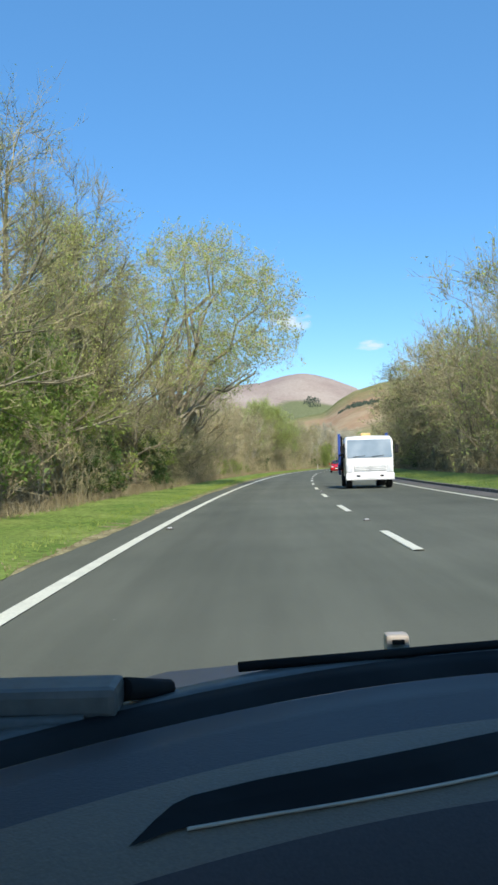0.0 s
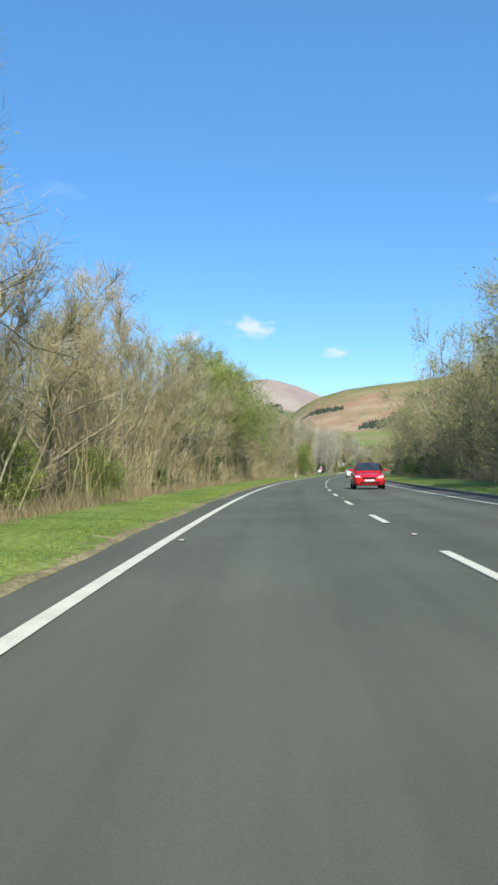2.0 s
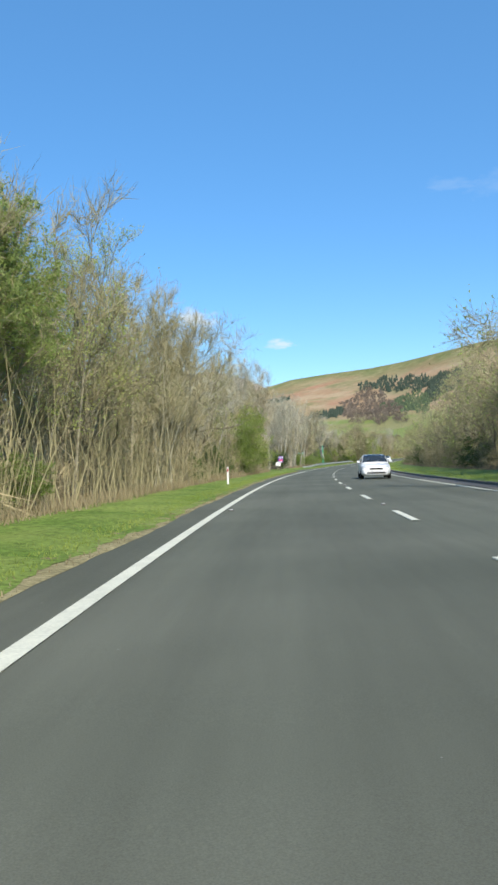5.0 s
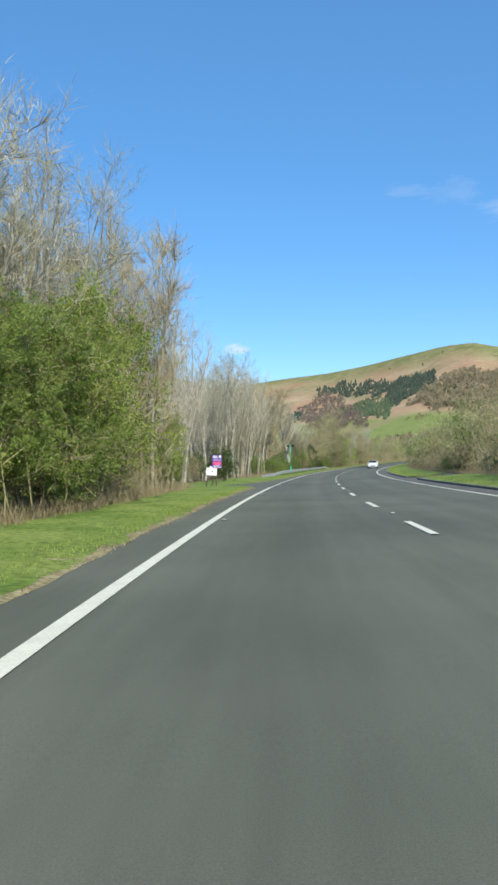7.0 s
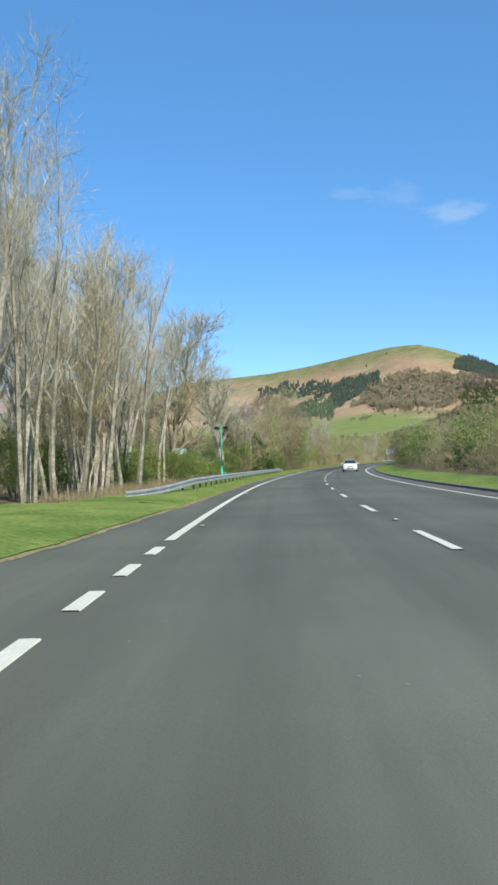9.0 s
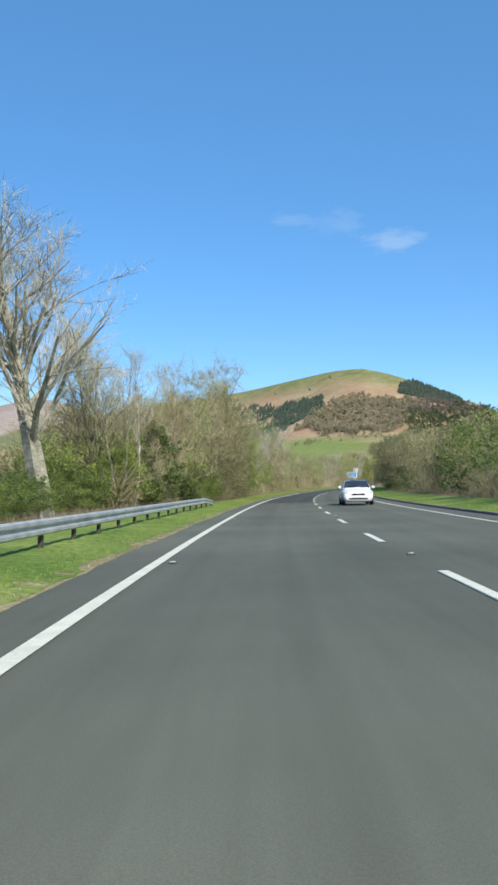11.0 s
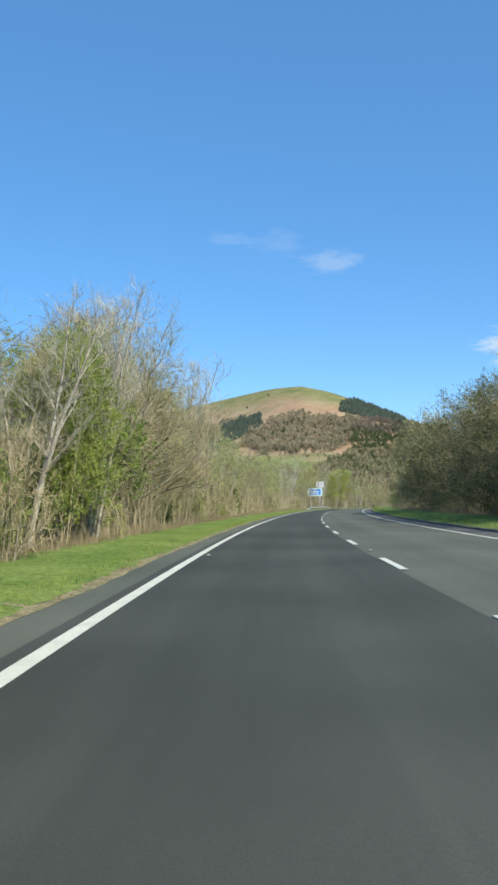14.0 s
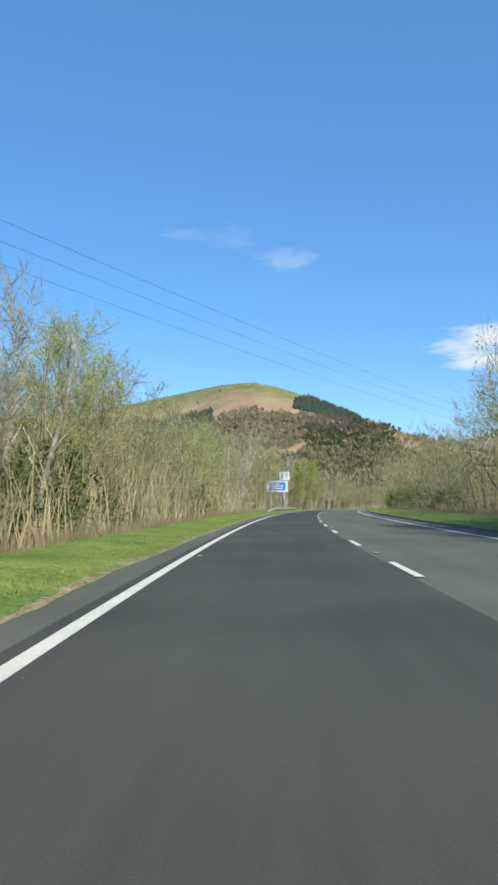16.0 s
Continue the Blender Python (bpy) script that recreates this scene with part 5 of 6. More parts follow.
conifers("conifer_wood_young", wood_in(1100, ((15.2, 1540), (16.9, 1620), (18.2, 1490), (18.3, 1330), (17.9, 1260), (16.0, 1380), (14.1, 1510)), 54), 54, "young lighter green conifer plantation", YOUNG_CONIFER)


def saplings(name, count, s0, s1, near, far, seed):
    """Thin upright stems crowding under the trees."""
    g = np.random.default_rng(seed)
    ss, oo = g.uniform(s0, s1, count), g.uniform(min(near, far), max(near, far), count)
    q = np.interp(ss, S, HEADING)
    p0 = np.stack([np.interp(ss, S, RX) + oo * np.cos(q), np.interp(ss, S, RY) - oo * np.sin(q), np.interp(ss, S, RZ) - 0.15], 1)
    h = (1.2 + 3.4 * g.uniform(0, 1, count) ** 1.6)[:, None]
    p1 = p0 + np.concatenate([g.normal(0, 0.1, (count, 2)), np.full((count, 1), 0.5)], 1) * h
    p2 = p1 + np.concatenate([g.normal(0, 0.14, (count, 2)), np.full((count, 1), 0.5)], 1) * h
    r = g.uniform(0.006, 0.019, count)
    quads = np.concatenate([branch_prisms(p0, p1, r, r * 0.75, 3), branch_prisms(p1, p2, r * 0.75, r * 0.2, 3)])
    co = np.concatenate([quads[:, (0, 1, 2)], quads[:, (0, 2, 3)]])
    tagged(new(name, tri_mesh(name, co, TWIG_GREY if "junction" in name else TWIG)), "thin upright saplings crowding under the trees", "woodland", kind="stuff")


saplings("saplings", 3400, 40, 240, -3.9, -9.0, 71)
saplings("saplings_edge", 900, 80, 200, -3.6, -5.0, 74)
saplings("saplings_far", 2400, 410, 560, -3.7, -8.0, 72)
saplings("saplings_junction", 300, 262, 306, -9.0, -13.0, 73)
saplings("saplings_opposite", 1400, 40, 240, 14.3, 18.0, 74)


# ---- roadside furniture ----
def panel(w, h, t=0.02, r=0.03, z=0.0, x=0.0, y=0.0):
    """An upright board with rounded corners, facing -y, its lower edge at z."""
    bm = bmesh.new()
    pts = []
    for cx, cz, a0 in ((w / 2 - r, r, -90), (w / 2 - r, h - r, 0), (-w / 2 + r, h - r, 90), (-w / 2 + r, r, 180)):
        for k in range(4):
            a = radians(a0 + 30 * k)
            pts.append((x + cx + r * math.cos(a), z + cz + r * math.sin(a)))
    f = [bm.verts.new((px, y, pz)) for px, pz in pts]
    b = [bm.verts.new((px, y + t, pz)) for px, pz in pts]
    bm.faces.new(f)
    bm.faces.new(b[::-1])
    for i in range(len(pts)):
        j = (i + 1) % len(pts)
        bm.faces.new((f[j], f[i], b[i], b[j]))
    return bm


def safety_barrier(s0, s1, off, flare):
    """A steel barrier: corrugated beam on posts, its near end sloping into the ground."""
    e = tagged(new("safety_barrier"), "galvanised steel safety barrier on dark posts along the verge", "safety barrier")
    prof = [(0.0, -0.155), (0.05, -0.12), (0.05, -0.06), (0.0, -0.03), (0.0, 0.03), (0.05, 0.06), (0.05, 0.12), (0.0, 0.155), (-0.012, 0.155), (0.036, 0.115), (0.036, 0.065), (-0.012, 0.03), (-0.012, -0.03), (0.036, -0.065), (0.036, -0.115), (-0.012, -0.155)]
    bm = bmesh.new()
    rings = []
    s = s0
    while s <= s1 + 0.01:
        u = min(1.0, (s - s0) / 9.0)
        v = min(1.0, (s1 - s) / 5.0)
        z = 0.06 + 0.3 * u * u * (3 - 2 * u)
        z = z - 0.22 * (1 - v)
        o = off - flare * (1 - u) ** 2
        rings.append([bm.verts.new(on_road(s, o + px, z + 0.1 + pz * 0.9)) for px, pz in prof])
        s += 1.0
    for a, b in zip(rings, rings[1:]):
        for i in range(len(prof)):
            j = (i + 1) % len(prof)
            bm.faces.new((a[i], a[j], b[j], b[i]))
    bm.faces.new(rings[0])
    bm.faces.new(rings[-1][::-1])
    part("beam", bm, STEEL, e, "pale corrugated steel beam")
    post = bpy.data.meshes.new("post")
    pb = box(-0.09, -0.02, -0.07, 0.07, -0.3, 0.5, 0.008)
    pb.to_mesh(post)
    pb.free()
    post.materials.append(RUST)
    s = s0 + 6.0
    while s < s1 - 1:
        u = min(1.0, (s - s0) / 9.0)
        p = part_mesh("post", post, e)
        p.matrix_world = road_pose(s, off - flare * (1 - u) ** 2, -0.1 * (1 - u))
        s += 2.45


safety_barrier(280.5, 359, -2.25, 1.4)
safety_barrier(548, 592, -2.3, 0.2)


def flood_light():
    """A green post with two floodlights, and a green cabinet at its foot."""
    e = tagged(new("lamp_post"), "green painted steel post carrying two black floodlights", "lamp post")
    bm = tube((0, 0, -0.2), (0, 0, 0.95), 0.085, 0.085, 14)
    tube((0, 0, 0.95), (0, 0, 1.1), 0.085, 0.055, 14, bm)
    tube((0, 0, 1.1), (0, 0, 3.95), 0.055, 0.045, 14, bm)
    tube((0, 0, 3.95), (0, 0, 4.02), 0.06, 0.03, 14, bm)
    part("post", bm, GREEN_PAINT, e)
    part("crossarm", box(-0.4, 0.4, -0.03, 0.03, 3.86, 3.92, 0.008), GREEN_PAINT, e)
    for x in (-0.3, 0.32):
        f = part("floodlight", box(x - 0.17, x + 0.17, -0.2, 0.16, 3.72, 3.92, 0.03), BLACK, e, "black floodlight housing")
        part("lens", box(x - 0.14, x + 0.14, -0.214, -0.199, 3.75, 3.88, 0.004), GLASS, f)
    e.matrix_world = road_pose(313, -3.55)
    c = tagged(new("cabinet"), "small green steel cabinet behind the barrier", "cabinet")
    part("body", box(-0.17, 0.17, -0.12, 0.12, -0.1, 0.55, 0.015), GREEN_PAINT, c)
    part("lid", box(-0.19, 0.19, -0.14, 0.14, 0.55, 0.6, 0.012), GREEN_PAINT, c)
    c.matrix_world = road_pose(315.5, -3.7)


flood_light()


def motorway_sign():
    """A route sign: pale board with a blue panel and white lettering, on two posts."""
    e = tagged(new("route_sign"), "pale route sign board with a blue panel on two steel posts", "road sign")
    for x in (-0.95, 0.95):
        part("post", tube((x, 0.06, -1.2), (x, 0.06, 3.6), 0.07, sides=12), STEEL, e)
    b = part("board", panel(3.05, 1.65, 0.03, 0.12, 2.1), PALE_SIGN, e, "pale blue-grey sign board")
    f = part("blue_panel", panel(2.35, 1.15, 0.012, 0.08, 2.35, 0.0, -0.016), BLUE_SIGN, e, "blue sign face with white lettering")
    for z, w in ((3.22, 0.6), (2.9, 1.75), (2.54, 1.5)):
        for k in range(5):
            q = w / 5
            part("lettering", box(-w / 2 + q * k + 0.02, -w / 2 + q * (k + 1) - 0.03, -0.022, -0.014, z, z + 0.17, 0.0), WHITE_MATT, f)
    for z in (2.3, 3.5):
        part("rail", box(-1.4, 1.4, 0.031, 0.06, z, z + 0.06), STEEL, e)
    e.matrix_world = Matrix.Translation((155.4, 546.6, 1.25)) @ pose(0, 0, 0, 0, 0, -25)
    w = tagged(new("small_sign"), "small white square sign on a tall post", "road sign")
    part("post", tube((0, 0.05, -1.2), (0, 0.05, 4.9), 0.05, sides=10), STEEL, w)
    part("board", panel(1.5, 1.15, 0.025, 0.06, 3.95), WHITE_MATT, w)
    for x in (-0.33, 0.33):
        part("bar", box(x - 0.22, x + 0.22, -0.006, -0.001, 4.1, 4.95), STEEL, w, "grey panel")
    w.matrix_world = Matrix.Translation((156.95, 547.4, 1.25)) @ pose(0, 0, 0, 0, 0, -25)


motorway_sign()


def sale_board():
    """A purple board on a post, and a white placard leaning on short posts below."""
    e = tagged(new("notice_board"), "purple notice board with a pink band on a wooden post", "sign")
    part("post", box(-0.04, 0.04, 0.02, 0.09, -0.2, 1.95, 0.006), RUST, e)
    part("board", panel(0.64, 0.86, 0.018, 0.02, 1.15), PURPLE, e)
    part("band", box(-0.23, 0.28, -0.008, -0.001, 1.36, 1.57, 0.0), PINK, e, "pink band")
    part("emblem", tube((0.2, -0.009, 1.9), (0.2, 0.0, 1.9), 0.085, sides=20), WHITE_MATT, e, "round white emblem")
    for x0, x1, z, h in ((-0.25, 0.02, 1.9, 0.05), (-0.25, 0.06, 1.8, 0.05), (-0.25, 0.28, 1.66, 0.03), (-0.2, 0.2, 1.29, 0.03), (-0.25, 0.28, 1.2, 0.04)):
        part("lettering", box(x0, x1, -0.007, -0.001, z, z + h), WHITE_MATT, e)
    e.matrix_world = road_pose(245.2, -3.33, 0.1, 6) @ pose(0, 0, 0, 0, 2.5, 0) @ Matrix.Scale(0.9, 4)
    p = tagged(new("placard"), "white placard tilted on two weathered wooden posts", "sign")
    for x in (-0.2, 0.12):
        part("post", tube((x - 0.06, 0.03, -0.2), (x, 0.03, 0.8), 0.03, sides=8), RUST, p)
    b = part("board", box(-0.32, 0.3, -0.02, 0.02, 0.62, 1.06, 0.01), WHITE_MATT, p)
    part("clip", box(-0.13, 0.03, -0.03, 0.02, 1.06, 1.15, 0.01), WHITE_MATT, p)
    part("mark", tube((0.05, -0.026, 0.86), (0.05, -0.02, 0.86), 0.03, sides=10), BLACK, p)
    p.matrix_world = road_pose(244.9, -3.62, 0.1, 4) @ pose(0, 0, 0, 0, 5, 0)


sale_board()


def hoarding():
    """A roadside advertising board among the bushes."""
    e = tagged(new("hoarding"), "mint and white advertising board with a red band among bushes", "sign")
    for x in (-0.9, 0.9):
        part("post", box(x - 0.06, x + 0.06, 0.03, 0.13, -0.6, 2.9, 0.01), RUST, e)
    part("board", panel(2.35, 1.6, 0.03, 0.02, 1.4), WHITE_MATT, e)
    part("top_band", box(-1.12, 1.12, -0.01, -0.001, 2.52, 2.94), MINT, e, "mint green band")
    part("red_band", box(-0.35, 1.1, -0.01, -0.001, 1.5, 1.78), RED_BOARD, e, "red band")
    for k in range(7):
        part("lettering", box(-1.05 + 0.29 * k, -0.85 + 0.29 * k, -0.01, -0.001, 1.98, 2.36), MINT, e)
    e.matrix_world = road_pose(344, -12.7, 0.0, 10)


hoarding()


def marker_post(s, off):
    e = tagged(new("marker_post"), "slim white marker post with a red reflector on the verge", "marker post", "marker posts")
    part("post", box(-0.05, 0.05, -0.02, 0.02, -0.2, 0.95, 0.012), WHITE_MATT, e)
    part("reflector", box(-0.035, 0.035, -0.027, -0.019, 0.72, 0.88, 0.0), RED_LENS, e, "red reflector")
    e.matrix_world = road_pose(s, off)


marker_post(183, -1.9)


def overhead_line():
    """Three wires between two wooden poles."""
    a, b = Vector((103.5, 462.7, 0)), Vector((128.4, 481.9, 0))
    d = (b - a).normalized()
    ends = (a - d * 85, b + d * 110)
    wires = tagged(new("power_line"), "three thin overhead wires crossing above the road", "power line")
    for z0 in (11.4, 10.65, 9.85):
        pts = []
        for k in range(41):
            u = k / 40
            p = ends[0].lerp(ends[1], u)
            pts.append(Vector((p.x, p.y, z0 + 3.2 * (2 * u - 1) ** 2 - 1.0)))
        bm = bmesh.new()
        for p, q in zip(pts, pts[1:]):
            tube(p, q, 0.006, sides=5, bm=bm, caps=False)
        part("wire", bm, BLACK, wires)
    for i, p in enumerate(ends):
        e = tagged(new("utility_pole"), "wooden utility pole standing among the trees", "utility pole", "utility poles")
        zg = float(terrain(p.x, p.y)[0])
        part("pole", tube((0, 0, -0.5), (0, 0, 14.2 - zg), 0.15, 0.11, 12), RUST, e)
        for z in (13.6, 12.85, 12.05):
            part("insulator", tube((0, 0.1, z - zg - 0.08), (0, 0.1, z - zg + 0.06), 0.05, 0.035, 10), WHITE_MATT, e)
        e.matrix_world = Matrix.Translation((p.x, p.y, zg))


overhead_line()


# ---- vehicles ----
def loft(rings, bm=None, close=True):
    bm = bm or bmesh.new()
    vs = [[bm.verts.new(p) for p in r] for r in rings]
    n = len(vs[0])
    for a, b in zip(vs, vs[1:]):
        for i in range(n if close else n - 1):
            f = bm.faces.new((a[i], a[(i + 1) % n], b[(i + 1) % n], b[i]))
            f.smooth = True
    if close:
        bm.faces.new(vs[0][::-1])
        bm.faces.new(vs[-1])
    return bm


def wheel(parent, x, y, r, w):
    """A tyre with a rim, on an axle along x."""
    bm = bmesh.new()
    prof = [(-w / 2, r * 0.62), (-w / 2, r * 0.93), (-w * 0.38, r), (w * 0.38, r), (w / 2, r * 0.93), (w / 2, r * 0.62)]
    rings = []
    for k in range(24):
        a = 2 * math.pi * k / 24
        rings.append([bm.verts.new((x + px, y + pr * math.cos(a), r + pr * math.sin(a))) for px, pr in prof])
    for i in range(24):
        a, b = rings[i], rings[(i + 1) % 24]
        for k in range(len(prof) - 1):
            bm.faces.new((a[k], a[k + 1], b[k + 1], b[k])).smooth = True
    wh = part("wheel", bm, RUBBER, parent, "black tyre")
    bm = tube((x - w * 0.4, y, r), (x + w * 0.4, y, r), r * 0.63, sides=20)
    for k in range(5):
        a = 2 * math.pi * k / 5
        for sgn in (-1, 1):
            tube((x + sgn * w * 0.43, y + 0.08 * math.cos(a), r + 0.08 * math.sin(a)), (x + sgn * w * 0.43, y + r * 0.55 * math.cos(a), r + r * 0.55 * math.sin(a)), 0.03, 0.02, 6, bm)
    part("rim", bm, STEEL, wh, "silver rim")


def car(paint, label, length=4.1, width=1.72, height=1.45):
    """A family car whose front faces -y; built round its middle on the ground."""
    e = tagged(new("car"), label, "car")
    L, W = length, width / 2

    def section(y, w, z0, z1, crown):
        pts = [(w * 0.86, z0), (w * 0.97, z0 + 0.12), (w, z0 + (z1 - z0) * 0.45), (w * 0.97, z1 - 0.09), (w * 0.86, z1 - 0.01), (w * 0.45, z1 + crown), (0, z1 + crown * 1.25)]
        return [(px, y, pz) for px, pz in pts] + [(-px, y, pz) for px, pz in pts[-2::-1]]
    ys = [-L / 2, -L / 2 + 0.06, -L / 2 + 0.25, -L / 2 + 0.7, -L / 2 + 1.15, 0.0, L / 2 - 0.75, L / 2 - 0.2, L / 2 - 0.04, L / 2]
    ws = [W * 0.78, W * 0.88, W * 0.95, W, W, W, W, W * 0.96, W * 0.9, W * 0.8]
    z0 = [0.3, 0.24, 0.21, 0.2, 0.2, 0.2, 0.2, 0.22, 0.26, 0.34]
    z1 = [0.62, 0.7, 0.77, 0.85, 0.92, 0.95, 0.97, 0.97, 0.93, 0.8]
    cr = [0.01, 0.015, 0.03, 0.045, 0.04, 0.02, 0.02, 0.02, 0.02, 0.01]
    part("body", loft([section(*q) for q in zip(ys, ws, z0, z1, cr)]), paint, e)
    top = height

    def cabin(y, w0, zb, w1, zt):
        pts = [(w0, zb), (w0 * 0.97, zb + (zt - zb) * 0.5), (w1, zt - 0.05), (w1 * 0.85, zt), (0, zt + 0.025)]
        return [(px, y, pz) for px, pz in pts] + [(-px, y, pz) for px, pz in pts[-2::-1]]
    c = [cabin(-L / 2 + 1.1, W * 0.9, 0.93, W * 0.86, 0.95 + 0.03), cabin(-L / 2 + 1.75, W * 0.9, 0.93, W * 0.74, top - 0.06), cabin(-0.1, W * 0.92, 0.94, W * 0.72, top), cabin(L / 2 - 1.0, W * 0.92, 0.95, W * 0.71, top - 0.03), cabin(L / 2 - 0.3, W * 0.88, 0.96, W * 0.8, 0.96 + 0.06)]
    part("roof", loft(c), paint, e)

    def pane(name, pts, lab):
        bm = bmesh.new()
        vs = [bm.verts.new(p) for p in pts]
        f = bm.faces.new(vs)
        r = bmesh.ops.extrude_face_region(bm, geom=[f])
        nrm = (Vector(pts[1]) - Vector(pts[0])).cross(Vector(pts[2]) - Vector(pts[0])).normalized()
        for v in r["geom"]:
            if isinstance(v, bmesh.types.BMVert):
                v.co += nrm * 0.012
        part(name, bm, GLASS, e, lab)
    ya, yb = -L / 2 + 1.1, -L / 2 + 1.75
    def bowed(lift):
        return [[(W * (0.83 - 0.13 * f) * u, ya + 0.02 + (yb - ya - 0.05) * f, 0.975 + (top - 1.03) * f + lift + 0.045 * (1 - u * u)) for u in np.linspace(-1, 1, 9)] for f in np.linspace(0, 1, 5)]
    part("windscreen", loft(bowed(0.018) + bowed(0.0)[::-1], close=False), GLASS, e, "dark windscreen")
    yc, yd = L / 2 - 1.0, L / 2 - 0.3
    pane("rear_window", [(W * 0.76, yd - 0.1, 1.07), (-W * 0.76, yd - 0.1, 1.07), (-W * 0.62, yc + 0.1, top - 0.06), (W * 0.62, yc + 0.1, top - 0.06)], "dark rear window")
    for sg in (-1, 1):
        for y0, y1 in ((-0.85, -0.1), (0.0, 0.85)):
            p = [(sg * (W * 0.915), y0 - 0.15 * (y0 < -0.5), 1.0), (sg * (W * 0.93), y1, 1.0), (sg * (W * 0.77), y1, top - 0.1), (sg * (W * 0.77), y0 + 0.3 * (y0 < -0.5), top - 0.1)]
            pane("side_window", p if sg > 0 else p[::-1], "dark side window")
        for y in (-L / 2 + 0.78, L / 2 - 0.75):
            wheel(e, sg * (W - 0.1), y, 0.3, 0.2)
        part("headlight", loft([[(sg * W * 0.5, -L / 2 + 0.01, 0.6), (sg * W * 0.84, -L / 2 + 0.06, 0.6), (sg * W * 0.86, -L / 2 + 0.06, 0.74), (sg * W * 0.56, -L / 2 + 0.01, 0.7)], [(sg * W * 0.5, -L / 2 + 0.2, 0.6), (sg * W * 0.86, -L / 2 + 0.25, 0.6), (sg * W * 0.9, -L / 2 + 0.3, 0.78), (sg * W * 0.56, -L / 2 + 0.2, 0.74)]]), LENS, e, "clear headlight")
        part("tail_light", box(sg * W * 0.72 - 0.1, sg * W * 0.72 + 0.1, L / 2 - 0.1, L / 2 - 0.005, 0.72, 0.92, 0.02), RED_LENS, e, "red tail light")
        part("mirror", box(sg * (W + 0.07) - 0.09, sg * (W + 0.07) + 0.09, -0.98, -0.88, 0.97, 1.1, 0.03), paint, e)
    part("grille", box(-W * 0.42, W * 0.42, -L / 2 - 0.012, -L / 2 + 0.1, 0.56, 0.66, 0.01), BLACK, e, "black grille")
    part("air_intake", box(-W * 0.6, W * 0.6, -L / 2 - 0.01, -L / 2 + 0.1, 0.32, 0.41, 0.01), BLACK, e, "black lower intake")
    part("number_plate", box(-0.26, 0.26, -L / 2 - 0.02, -L / 2 + 0.05, 0.44, 0.54, 0.004), WHITE_MATT, e, "white number plate")
    part("rear_plate", box(-0.26, 0.26, L / 2 - 0.03, L / 2 + 0.012, 0.6, 0.7, 0.004), AMBER, e, "yellow number plate")
    for sg in (-1, 1):
        part("wiper", tube((sg * 0.1 + 0.1, ya - 0.0, 0.99), (sg * 0.1 + 0.45 * sg, ya + 0.06, 1.03), 0.008, sides=5), BLACK, e)
    return e


